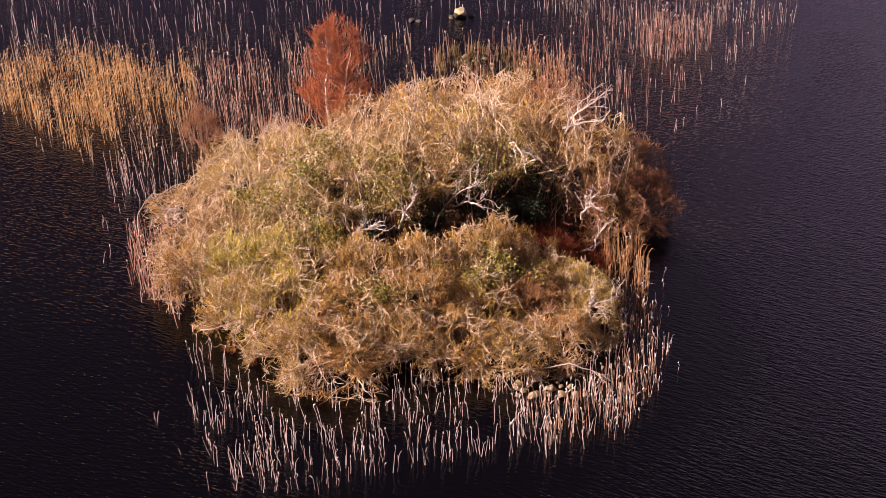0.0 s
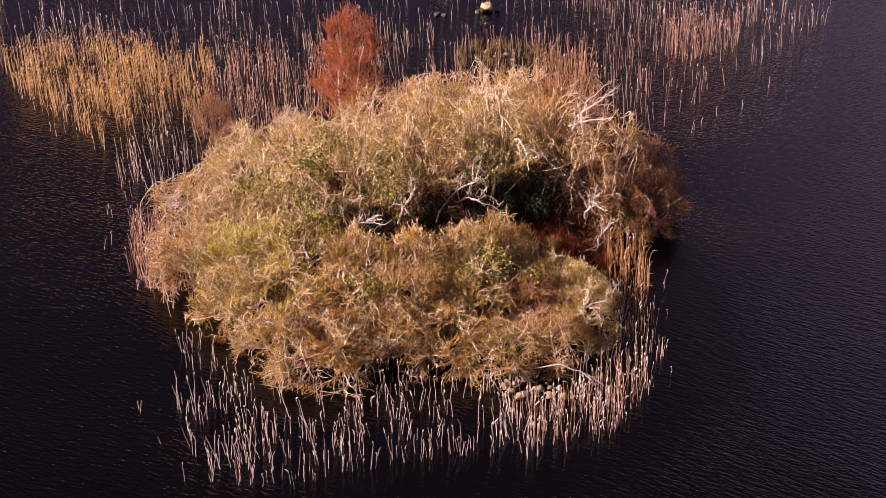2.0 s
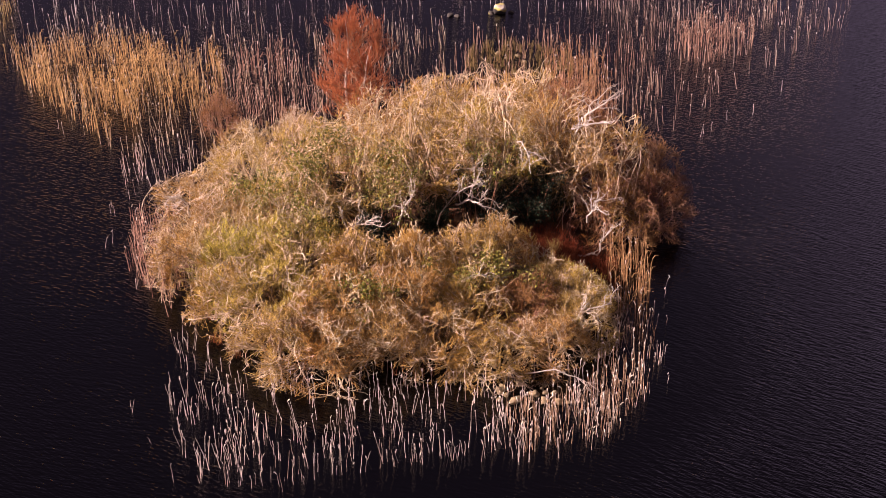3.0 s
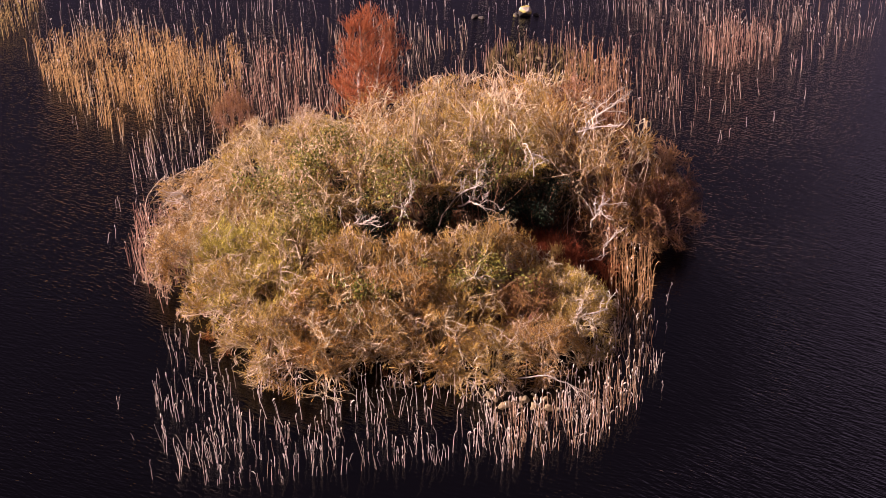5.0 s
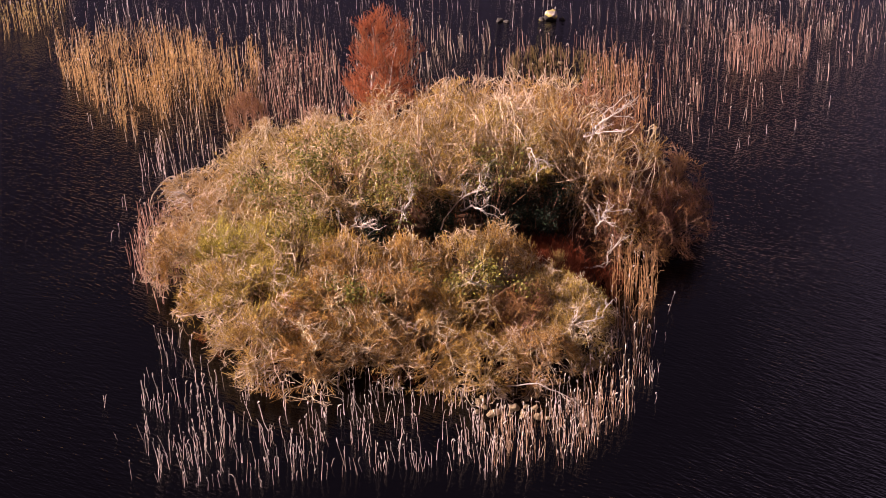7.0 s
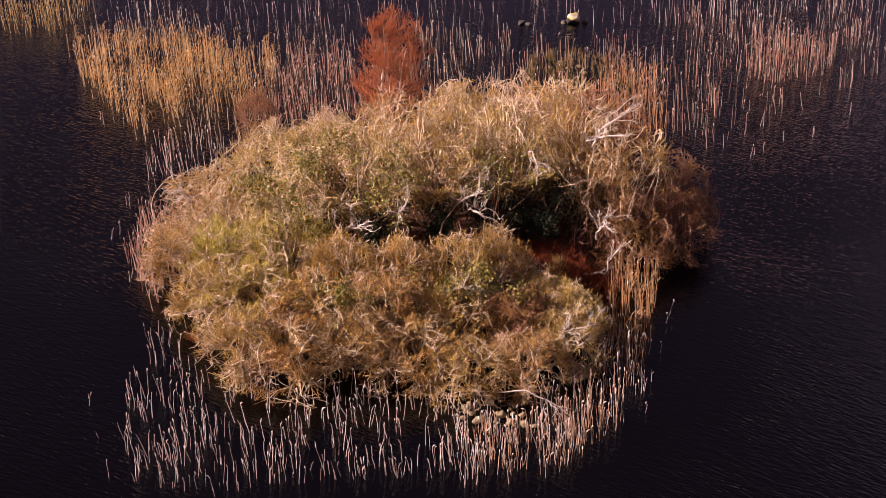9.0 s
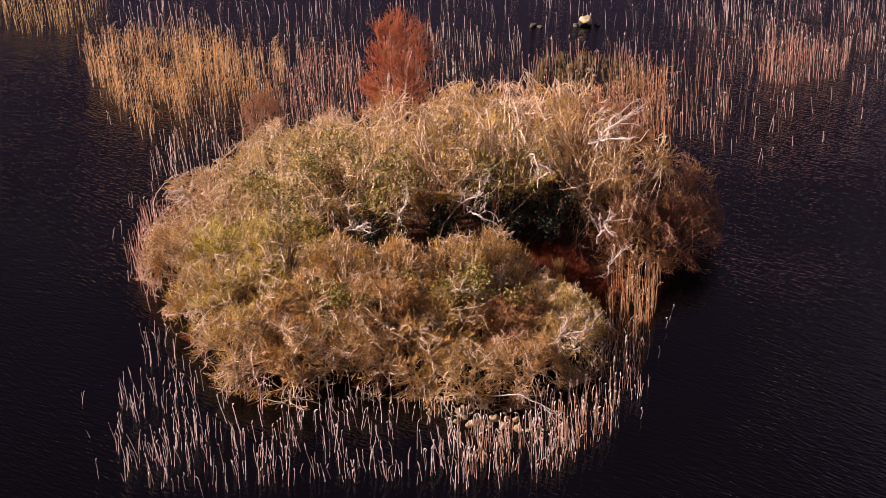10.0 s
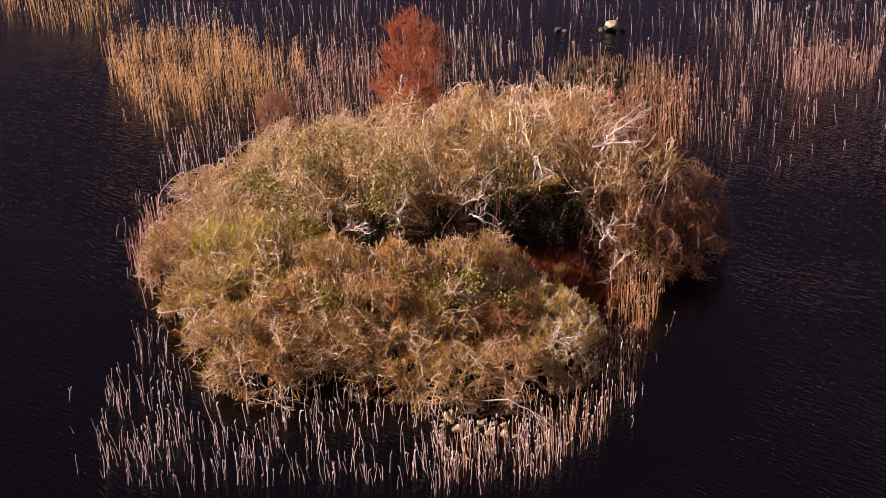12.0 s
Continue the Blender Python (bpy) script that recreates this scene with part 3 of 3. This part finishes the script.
def scatter(rng, poly, count, clump, clump_scale):
    xs, ys = [p[0] for p in poly], [p[1] for p in poly]
    out = []
    while len(out) < count:
        x, y = rng.uniform(min(xs), max(xs)), rng.uniform(min(ys), max(ys))
        if not inside(poly, x, y):
            continue
        w = noise.noise((x * clump_scale, y * clump_scale, 1.7)) + 0.7 * noise.noise((x * clump_scale * 3.3, y * clump_scale * 2.2, 5.1)) + 0.5
        if rng.uniform() < (1 - clump) + clump * max(0, w) ** 1.5 * 1.4:
            out.append((x, y))
    return np.array(out)


def reed_lines(rng, spots, h0, h1, lean):
    m = len(spots)
    h = rng.uniform(h0, h1, m)
    h *= np.where(rng.uniform(size=m) < 0.3, rng.uniform(0.35, 0.75, m), 1.0)
    base = np.column_stack([spots, np.full(m, -0.25)])
    tilt = rng.normal(size=(m, 2)) * lean + [-0.065, 0.0]
    top = base + np.column_stack([tilt * h[:, None], h + 0.25])
    return bent(rng, base, top, 5, 0.032), h


def reed_bed(label, poly, count, h0, h1, material, clump=0.8, clump_scale=0.5, lean=0.075, radius=0.0115, leafy=0.0, headed=0.5, seed=1):
    rng = np.random.default_rng(seed)
    spots = scatter(rng, poly, count, clump, clump_scale)
    lines, h = reed_lines(rng, spots, h0, h1, lean)
    rad = taper(rng.uniform(0.8, 1.25, count) * radius, np.full(count, radius * 0.6), 5)
    pieces = [tubes(lines, rad, 3)]
    if leafy:
        p, d, r = along(rng, lines, rad, 3, 0.35, 1.0)
        pick = rng.uniform(size=len(p)) < leafy
        p = p[pick]
        az = rng.normal(0.4, 1.3, len(p))
        ln = rng.uniform(0.2, 0.55, len(p))
        mid = p + np.column_stack([np.cos(az) * ln * 0.4, np.sin(az) * ln * 0.4, ln * 0.75])
        end = p + np.column_stack([np.cos(az) * ln * 0.9, np.sin(az) * ln * 0.9, ln * 0.7])
        blade = np.stack([p, mid, end], 1)
        pieces.append(tubes(blade, np.tile([[0.007, 0.010, 0.003]], (len(p), 1)), 3))
    ob = mesh_object("reed_bed", build("reed_bed", *joined(*pieces)), material)
    tagged(ob, label, "reeds", kind="stuff")
    pick = rng.uniform(size=count) < headed
    tip = lines[pick, -1]
    if len(tip):
        droop = rng.normal(size=(len(tip), 3)) * [0.03, 0.03, 0.02]
        ln = rng.uniform(0.08, 0.2, len(tip))[:, None]
        head = np.stack([tip, tip + [0, 0, 1] * ln * 0.4 + droop * 0.5, tip + [0, 0, 1] * ln * 0.75 + droop, tip + [0, 0, 1] * ln * 0.9 + droop * 1.9], 1)
        hr = np.tile([[0.007, 0.022, 0.019, 0.005]], (len(tip), 1)) * rng.uniform(0.6, 1.2, (len(tip), 1))
        mesh_object("seed_heads", build("seed_heads", *tubes(head, hr, 4)), plume_mat, ob, "whitish fluffy seed heads")
    return ob


FRONT = [(-10.4, -3.7), (-10.0, -8.1), (-8.9, -11.0), (-7.6, -13.2), (-5.2, -13.6), (-2.8, -12.5), (-0.3, -11.6), (2.7, -11.6),
         (4.8, -11.2), (6.4, -9.7), (8.2, -6.6), (8.9, -3.4), (8.7, 0.1), (7.2, -0.1), (5.6, -4.8), (2, -6.2), (-1.0, -6.3), (-7.3, -6.6)]
reed_bed("sparse pale dead reeds standing in dark water", FRONT, 500, 0.35, 1.1, reed_pale, 0.93, 0.6, 0.14, radius=0.0100, headed=0.5, seed=3)
reed_bed("thick strip of golden dead reeds beside the shrubs", [(7.0, 4.6), (8.9, 5.0), (8.6, 0.5), (8.1, -1.2), (6.8, -1.4)], 160, 1.0, 1.8, reed_tan, 0.5, 0.7, 0.05, leafy=0.2, headed=0.2, seed=4)
reed_bed("pale reeds among the stones at the water's edge", [(2.4, -7.9), (5.4, -7.3), (7.0, -3.6), (7.2, -0.5), (8.6, -0.5), (8.7, -5.0), (6.6, -9.6), (3.4, -10.6)], 310, 0.6, 1.2, reed_brown, 0.6, 0.6, 0.1, headed=0.4, seed=14)
reed_bed("pale reeds along the islet's shore", [(-14.8, 5.8), (-14.0, 1.8), (-11.1, -2.4), (-10.6, 1.4), (-12.6, 7.5)], 260, 0.8, 1.6, reed_brown, 0.5, 0.6, leafy=0.2, headed=0.2, seed=5)
reed_bed("thin pale reeds in the shallows beside the islet", [(-17.5, 13.0), (-15.2, 7.0), (-13.4, 8.0), (-13.6, 14.5)], 55, 0.7, 1.4, reed_pale, 0.9, 0.7, 0.1, headed=0.3, seed=21)
GOLD = [(-28.0, 26.5), (-25.9, 23.4), (-21.5, 18.2), (-18.9, 15.6), (-18.1, 16.3), (-17.5, 19.2), (-14.9, 19.4), (-13.6, 20.7), (-14.7, 27.0), (-17.7, 29.1), (-24.7, 28.8)]
reed_bed("dense golden reed bed standing in the lake", GOLD, 800, 1.1, 2.0, reed_gold, 0.92, 0.45, 0.05, leafy=0.65, headed=0.05, seed=6)
reed_bed("scattered reeds between the islet and the open lake", [(-30, 31.5), (-24, 20), (-18.7, 14.6), (-14.2, 9), (-12.4, 12), (-9.1, 17.0), (-6, 20), (-3.7, 20), (-1.0, 26), (-2.3, 36), (-14.6, 33.4), (-26, 34)], 720, 0.8, 1.5, reed_fawn, 0.95, 0.35, headed=0.3, seed=7)
reed_bed("brown reeds between the golden bed and the birch", [(-14.5, 17.2), (-10, 17.6), (-7, 19.5), (-6.5, 27), (-10, 30), (-14.5, 28)], 300, 1.0, 1.8, reed_brown, 0.97, 0.4, leafy=0.2, headed=0.2, seed=17)
reed_bed("brown reeds behind the islet", [(-3.7, 20), (1, 19), (6, 19), (8.4, 18.5), (11, 21), (11, 30), (6, 34), (0, 33)], 330, 1.0, 1.8, reed_brown, 0.6, 0.4, headed=0.25, seed=8)
reed_bed("reeds thinning out over open water", [(8.2, 22.0), (9.5, 18.5), (11.6, 19.5), (15.4, 25.5), (19.6, 32), (24, 38), (26, 46), (8, 46), (7, 40), (9, 32)], 450, 0.7, 1.5, reed_fawn, 0.92, 0.28, headed=0.3, seed=9)
reed_bed("thick clump of brown reeds behind the islet", [(4.3, 24.0), (6.2, 19.6), (8.2, 21.0), (7.9, 28.6), (4.4, 30.0)], 170, 1.2, 2.0, reed_tan, 0.7, 0.6, leafy=0.3, headed=0.2, seed=18)
reed_bed("thick clump of golden-brown reeds out in the lake", [(11.8, 32.0), (13.6, 29.2), (17.0, 31.8), (17.8, 36.4), (13.7, 36.2)], 170, 1.2, 2.0, reed_brown, 0.7, 0.5, leafy=0.3, headed=0.2, seed=19)
reed_bed("reed bed far out in the lake", [(-37, 31), (-31.8, 29.2), (-30, 30.8), (-31, 38), (-36, 40), (-42, 38)], 260, 1.2, 1.9, reed_gold, 0.6, 0.4, leafy=0.3, seed=10)
reed_bed("thin reeds far out in the lake", [(-31, 33), (-14, 33), (-2, 35.5), (8, 40), (20, 44), (28, 46), (20, 60), (-10, 52), (-34, 46)], 560, 0.7, 1.4, reed_pale, 0.8, 0.2, headed=0.2, seed=11)


IVY = ((-5.9, 4.4, 4.8, 1.1, 1500), (-2.4, 3.4, 4.2, 1.1, 1700), (-7.2, 2.2, 3.8, 0.9, 1000), (-5.9, 0.7, 3.2, 0.7, 900), (1.9, -1.6, 2.3, 0.9, 1500), (-2.9, -3.6, 2.3, 0.7, 700),
       (-8.9, 3.5, 3.2, 0.6, 600), (1.2, 4.6, 4.4, 0.9, 600))

# ---- ivy climbing in the crowns ----
def ivy_clump(x, y, z, r, count, seed, root):
    rng = np.random.default_rng(seed)
    ob = tagged(new("ivy"), "green ivy climbing through bare willow branches", "ivy", "ivy in the crowns")
    ob.location = (x, y, root)
    top = np.array([0, 0, z - root])
    k = 12
    hubs = top + rng.normal(size=(k, 3)) * [r * 0.95, r * 0.8, r * 0.55]
    vine = bent(rng, np.zeros((k, 3)) + rng.normal(size=(k, 3)) * [0.15, 0.15, 0], hubs, 8, 0.08)
    mesh_object("vine", build("vine", *tubes(vine, taper(np.full(k, 0.02), np.full(k, 0.008), 8), 4)), bark_russet, ob)
    c = hubs[rng.integers(0, k, count)] + rng.normal(size=(count, 3)) * r * 0.30
    c[:, 2] = np.maximum(c[:, 2], 0.05)
    mesh_object("foliage", build("foliage", *leaves(rng, c, 0.06)), leaf_ivy, ob, "glossy green ivy leaves")


for i, (x, y, z, r, count) in enumerate(IVY):
    ivy_clump(x, y, z, r, count, 300 + i, max(0.0, island_height(x, y)))

# ---- evergreens and bracken in the hollow ----
def evergreen(x, y, R, H, seed):
    rng = np.random.default_rng(seed)
    ob = tagged(new("holly_shrub"), "dark glossy evergreen holly that deepens the shade under overhanging willows", "shrub", "hollies in the hollow")
    ob.location = (x, y, max(0.0, island_height(x, y)) - 0.05)
    az = np.arange(6) * 1.05 + rng.uniform(-0.3, 0.3, 6)
    end = np.stack([np.cos(az) * R * 0.6, np.sin(az) * R * 0.6, rng.uniform(0.5, 0.95, 6) * H], 1)
    l1 = bent(rng, np.zeros((6, 3)), end, 6, 0.08)
    r1 = taper(np.full(6, 0.045), np.full(6, 0.01), 6)
    p, d, r = along(rng, l1, r1, 9, 0.25, 1.0)
    l2 = bent(rng, p, p + unit(d + rng.normal(size=(len(p), 3)) * 0.8) * 0.6, 4, 0.08)
    r2 = taper(np.full(len(p), 0.012), np.full(len(p), 0.005), 4)
    mesh_object("stem", build("stem", *joined(tubes(l1, r1, 5), tubes(l2, r2, 3))), bark_russet, ob)
    q, d, r = along(rng, l2, r2, 48, 0.2, 1.0)
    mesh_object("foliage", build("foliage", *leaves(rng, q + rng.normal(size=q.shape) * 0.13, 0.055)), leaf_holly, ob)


# hollies at (1.8, 5.0) and (3.6, 5.7) are added to blacken the hollow
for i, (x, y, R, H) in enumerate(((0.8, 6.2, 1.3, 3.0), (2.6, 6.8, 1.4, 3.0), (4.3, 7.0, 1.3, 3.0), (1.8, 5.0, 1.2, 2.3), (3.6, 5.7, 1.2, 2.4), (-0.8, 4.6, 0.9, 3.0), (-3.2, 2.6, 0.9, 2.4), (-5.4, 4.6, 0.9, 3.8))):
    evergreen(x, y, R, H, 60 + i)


def tuft_lines(rng, spots, h0, h1, spread, per):
    m = len(spots) * per
    c = np.repeat(spots, per, axis=0)
    z = np.array([max(0.0, island_height(a, b)) for a, b in spots]).repeat(per) - 0.03
    h = rng.uniform(h0, h1, m)
    az = rng.uniform(0, 6.283, m)
    out = rng.uniform(0.1, 1, m) * spread * h
    base = np.column_stack([c + rng.normal(size=(m, 2)) * 0.06, z])
    end = base + np.column_stack([np.cos(az) * out, np.sin(az) * out, h])
    return bent(rng, base, end, 4, 0.05, 0.10)


def undergrowth(name, label, category, poly, tufts, per, h0, h1, spread, material, seed):
    rng = np.random.default_rng(seed)
    lines = tuft_lines(rng, scatter(rng, poly, tufts, 0.5, 0.6), h0, h1, spread, per)
    ob = mesh_object(name, build(name, *tubes(lines, taper(np.full(len(lines), 0.011), np.full(len(lines), 0.004), 4), 3)), material)
    return tagged(ob, label, category, kind="stuff")


undergrowth("bracken", "rust-red dead bracken in the shaded hollow", "bracken", [(3.3, 2.8), (5.2, 2.5), (5.6, 3.6), (5.0, 5.0), (3.3, 4.8)], 280, 10, 0.35, 0.85, 0.9, bracken_mat, 21)
undergrowth("bracken", "brown bracken and litter below the shrubs", "bracken", [(-9, -5), (-3, -6.4), (4, -5.4), (7, -1), (8, 8), (3, 14), (-6, 14), (-11, 8), (-11.5, 1)], 500, 7, 0.2, 0.6, 0.9, bracken_mat, 22)
# tufts added over bare lit ground, in place of black shade
undergrowth("bracken", "brown bracken added to darken the ground beside the reeds", "bracken", [(5.0, 1.4), (6.9, 1.0), (7.1, 4.4), (5.4, 4.2)], 110, 8, 0.3, 0.7, 0.9, bracken_mat, 26)
undergrowth("sedge", "straw-coloured sedge filling gaps under the shrubs", "sedge", [(-7, -3), (-3, -4.5), (3, -4), (5, -1), (4, 1), (-3, 2), (-6, 11), (-9, 7), (-9.5, 1)], 160, 8, 0.3, 0.8, 0.5, sedge_mat, 23)

# one bright sedge tussock at the edge of the bracken
rng = np.random.default_rng(24)
lines = tuft_lines(rng, np.array([[4.5, 3.3], [4.6, 3.2], [4.45, 3.15]]), 0.6, 1.2, 0.45, 60)
tagged(mesh_object("sedge_tussock", build("sedge_tussock", *tubes(lines, taper(np.full(len(lines), 0.012), np.full(len(lines), 0.004), 4), 3)), sedge_mat),
       "bright straw-yellow sedge tussock beside red bracken", "tussock")

# ---- single reeds that stand clear ----
def reed_kind(seed):
    rng = np.random.default_rng(seed)
    h = rng.uniform(0.75, 1.2)
    line = bent(rng, np.array([[0, 0, -0.3]]), np.array([[rng.normal() * 0.06, rng.normal() * 0.06, h]]), 7, 0.012)
    line[0, -1] += [rng.normal() * 0.05, rng.normal() * 0.05, -0.01]
    ob = mesh_object("reed", build("reed", *tubes(line, taper(np.array([0.0115]), np.array([0.0075]), 7), 4)), reed_pale)
    tagged(ob, "single pale dead reed standing in shallow water", "reed", "reeds standing in the lake")
    if seed % 2:
        tip = line[:, -1]
        dr = np.array([rng.normal() * 0.028, rng.normal() * 0.028, 0])
        head = np.stack([tip - [0, 0, 0.02], tip + [0, 0, 0.05] + dr * 0.4, tip + [0, 0, 0.09] + dr, tip + [0, 0, 0.11] + dr * 1.7], 1)
        mesh_object("seed_head", build("seed_head", *tubes(head, np.array([[0.007, 0.018, 0.016, 0.005]]), 5)), plume_mat, ob, "whitish fluffy seed head")
    return ob


kinds = [reed_kind(100 + i) for i in range(9)]
rng = np.random.default_rng(31)
spots = scatter(rng, FRONT, 215, 0.75, 0.55)
lone = np.array([(-11.0, -9.1), (-11.1, -8.8), (-9.8, -10.9), (-8.5, -13.1), (-13.2, 0.1), (-13.3, 0.4), (-15.6, 3.8), (-15.4, 4.3), (-16.3, 7.3), (-16.0, 7.0),
                 (-16.4, 7.9), (-14.9, 6.6), (17.8, 25.5), (15.8, 22.2), (15.7, 21.9), (12.5, 18.5), (12.7, 18.9), (13.2, 19.4), (13.0, 22.8), (14.2, 21.0),
                 (8.8, -5.8), (8.9, -3.6), (9.2, 0.9), (9.3, 1.6), (-21.3, 16.4), (-21.9, 17.2), (9.1, -1.4)])
for i, (x, y) in enumerate(np.concatenate([spots, lone])):
    m = pose(x, y, 0, 0, 0, rng.uniform(0, 360)) @ Matrix.Diagonal((1, 1, rng.uniform(0.55, 1.05) if i < len(spots) else 0.6, 1))
    if i < 9:
        kinds[i].matrix_world = m
    else:
        copy_thing(kinds[int(rng.integers(9))], m)


# ---- bare dead boughs ----
def dead_bough(label, start, end, sag, forks, fork_len, r0, r1, seed, up=0.2, wiggle=0.1):
    rng = np.random.default_rng(seed)
    st, en = np.array([start], float), np.array([end], float)
    ob = tagged(new("dead_branch"), label, "branch")
    ob.location = start
    l1 = bent(rng, st - st, en - st, 9, wiggle, sag)
    ra = taper(np.array([r0]), np.array([r1]), 9)
    mesh_object("limb", build("limb", *tubes(l1, ra, 6)), bark_grey, ob)
    p, d, r = along(rng, l1, ra, forks, 0.2, 0.98)
    way = unit(d * 0.7 + rng.normal(size=(forks, 3)) * 0.55 + [0, 0, up])
    l2 = bent(rng, p, p + way * rng.uniform(0.5, 1.0, forks)[:, None] * fork_len, 7, 0.16)
    rb = taper(np.minimum(r * 0.8, 0.03), np.full(forks, 0.009), 7)
    p, d, r = along(rng, l2, rb, 4, 0.3, 1.0)
    way = unit(d * 0.8 + rng.normal(size=(len(p), 3)) * 0.6 + [0, 0, up])
    l3 = bent(rng, p, p + way * rng.uniform(0.15, 0.4, len(p))[:, None] * fork_len, 5, 0.15)
    rc = taper(np.minimum(r * 0.8, 0.014), np.full(len(p), 0.006), 5)
    for i in range(forks):
        sub = slice(i * 4, i * 4 + 4)
        mesh_object("side_branch", build("side_branch", *joined(tubes(l2[i:i + 1], rb[i:i + 1], 5), tubes(l3[sub], rc[sub], 4))), bark_grey, ob)


dead_bough("bleached dead spray of branches on top of the shrubs", (5.4, 7.4, 4.6), (6.8, 7.4, 6.4), 0.1, 9, 1.5, 0.05, 0.02, 201, 0.3)
dead_bough("bleached dead bough lying over the shrubs", (5.2, 6.6, 5.2), (7.0, 6.4, 5.6), 0.05, 6, 0.9, 0.04, 0.018, 202)
dead_bough("looping white dead branch over dark water", (5.6, 3.8, 0.35), (6.9, 3.8, 1.1), -0.12, 5, 0.9, 0.05, 0.025, 203, 0.3, 0.2)
dead_bough("white dead branches in a gap between shrubs", (-4.9, 0.9, 2.0), (-3.0, 1.0, 3.2), 0.1, 9, 1.1, 0.05, 0.02, 204, 0.3)
dead_bough("white dead branches in a gap between shrubs", (-2.2, 2.6, 2.2), (-1.6, 2.2, 4.0), 0.1, 9, 1.1, 0.05, 0.02, 205, 0.4)
dead_bough("bent pale dead bough among low shrubs", (0.7, -1.9, 1.9), (2.2, -1.8, 1.9), 0.28, 7, 1.0, 0.075, 0.04, 206, 0.1, 0.06)
dead_bough("pale forked branches leaning out over reeds", (4.9, -3.6, 1.3), (6.9, -3.2, 1.7), 0.06, 8, 0.9, 0.045, 0.018, 207, 0.2)
dead_bough("fallen pale bough arching over shore stones", (3.4, -6.2, 0.5), (5.8, -6.5, 0.3), 0.10, 7, 0.7, 0.026, 0.012, 208, 0.0, 0.10)
dead_bough("white dead branches hanging over a dark hollow", (0.2, 4.4, 2.4), (1.6, 3.0, 3.6), 0.1, 8, 1.2, 0.045, 0.018, 209, 0.0)
dead_bough("white arching branches over a dark hollow", (-0.6, 4.0, 1.6), (1.2, 3.8, 4.0), 0.12, 8, 1.2, 0.04, 0.016, 212, 0.25)
dead_bough("white arching branches over a dark hollow", (1.6, 5.6, 4.4), (0.9, 3.4, 3.2), 0.12, 7, 1.1, 0.04, 0.016, 213, -0.1)
dead_bough("white arching branches over a dark hollow", (2.8, 6.4, 4.6), (3.2, 4.4, 3.6), 0.12, 7, 1.0, 0.035, 0.014, 214, -0.1)
dead_bough("pale bare boughs beside the dark hollow", (6.0, 4.6, 1.6), (6.6, 4.0, 3.2), 0.15, 9, 1.1, 0.05, 0.02, 210, 0.2)
dead_bough("pale twisted branches at the islet's edge", (-11.6, 4.0, 1.6), (-12.2, 3.2, 2.9), 0.1, 9, 1.0, 0.04, 0.018, 211, 0.2)

# ---- stones ----
def stone(name, x, y, z, size, squash, material, label, seed, group="", blocky=1.0):
    rng = random.Random(seed)
    bm = bmesh.new()
    for _ in range(16):
        c = Vector((rng.gauss(0, 1), rng.gauss(0, 1), rng.gauss(0, 1))).normalized() * rng.uniform(0.82, 1.05)
        c = Vector([math.copysign(abs(q) ** blocky, q) for q in c])
        bm.verts.new((c.x * size[0], c.y * size[1], c.z * size[2] * squash))
    hull = bmesh.ops.convex_hull(bm, input=bm.verts)
    bmesh.ops.delete(bm, geom=[v for v in bm.verts if not v.link_faces], context="VERTS")
    bmesh.ops.bevel(bm, geom=list(bm.edges), offset=min(size) * 0.10, segments=2, profile=0.6, affect="EDGES", clamp_overlap=True)
    off = Vector((rng.uniform(0, 50), rng.uniform(0, 50), 0))
    for v in bm.verts:
        v.co *= 1 + 0.06 * noise.noise(v.co * (2.5 / max(size)) + off)
    for f in bm.faces:
        f.smooth = True
    ob = part(name, bm, material)
    ob.matrix_world = pose(x, y, z, rng.uniform(-12, 12), rng.uniform(-12, 12), rng.uniform(0, 360))
    return tagged(ob, label, "stone", group)


stone("boulder", 1.25, 38.9, 0.12, (0.56, 0.50, 0.60), 1.0, stone_white, "white-stained boulder with yellow lichen standing in the lake", 14, blocky=0.78)
stone("boulder", 0.8, 38.6, -0.06, (0.35, 0.35, 0.3), 1.0, stone_dark, "dark wet rock beside the white boulder", 4)
stone("rock", 2.05, 38.8, -0.02, (0.24, 0.2, 0.22), 1.0, stone_dark, "low dark rock beside the white boulder", 8)
stone("rock", -2.0, 37.9, 0.0, (0.42, 0.25, 0.22), 1.0, stone_dark, "small dark rock just above the water", 5)
stone("rock", -1.5, 37.8, 0.0, (0.28, 0.22, 0.2), 1.0, stone_dark, "small dark rock just above the water", 6)

rnd = random.Random(9)
for i in range(24):
    x, y = 2.4 + 3.0 * rnd.random(), -7.5 + 1.6 * rnd.random()
    a = rnd.uniform(0.10, 0.20) if i % 4 else rnd.uniform(0.2, 0.28)
    stone("stone", x, y, max(0.0, island_height(x, y)) + a * 0.3, (a, a * rnd.uniform(0.7, 1.0), a * 0.8), 0.8, stone_tan,
          "tan lichen-covered stone heaped at the water's edge", 40 + i, "stones at the water's edge")
for i, (x, y, a) in enumerate(((1.4, 30.6, 0.22), (2.0, 31.4, 0.16), (2.6, 30.2, 0.2), (3.0, 29.2, 0.18), (1.9, 29.8, 0.14))):
    stone("stone", x, y, 0.1, (a, a, a * 0.8), 0.8, stone_tan, "pale stone on a low sedge hummock in the lake", 70 + i, "stones on the sedge hummock")

undergrowth("sedge", "olive sedge on a low hummock behind the islet", "sedge", [(-0.5, 27.5), (5.8, 26.5), (6.0, 31.0), (2.5, 33.0), (-0.3, 32.0)], 150, 6, 0.2, 0.6, 0.4, sedge_olive, 25)
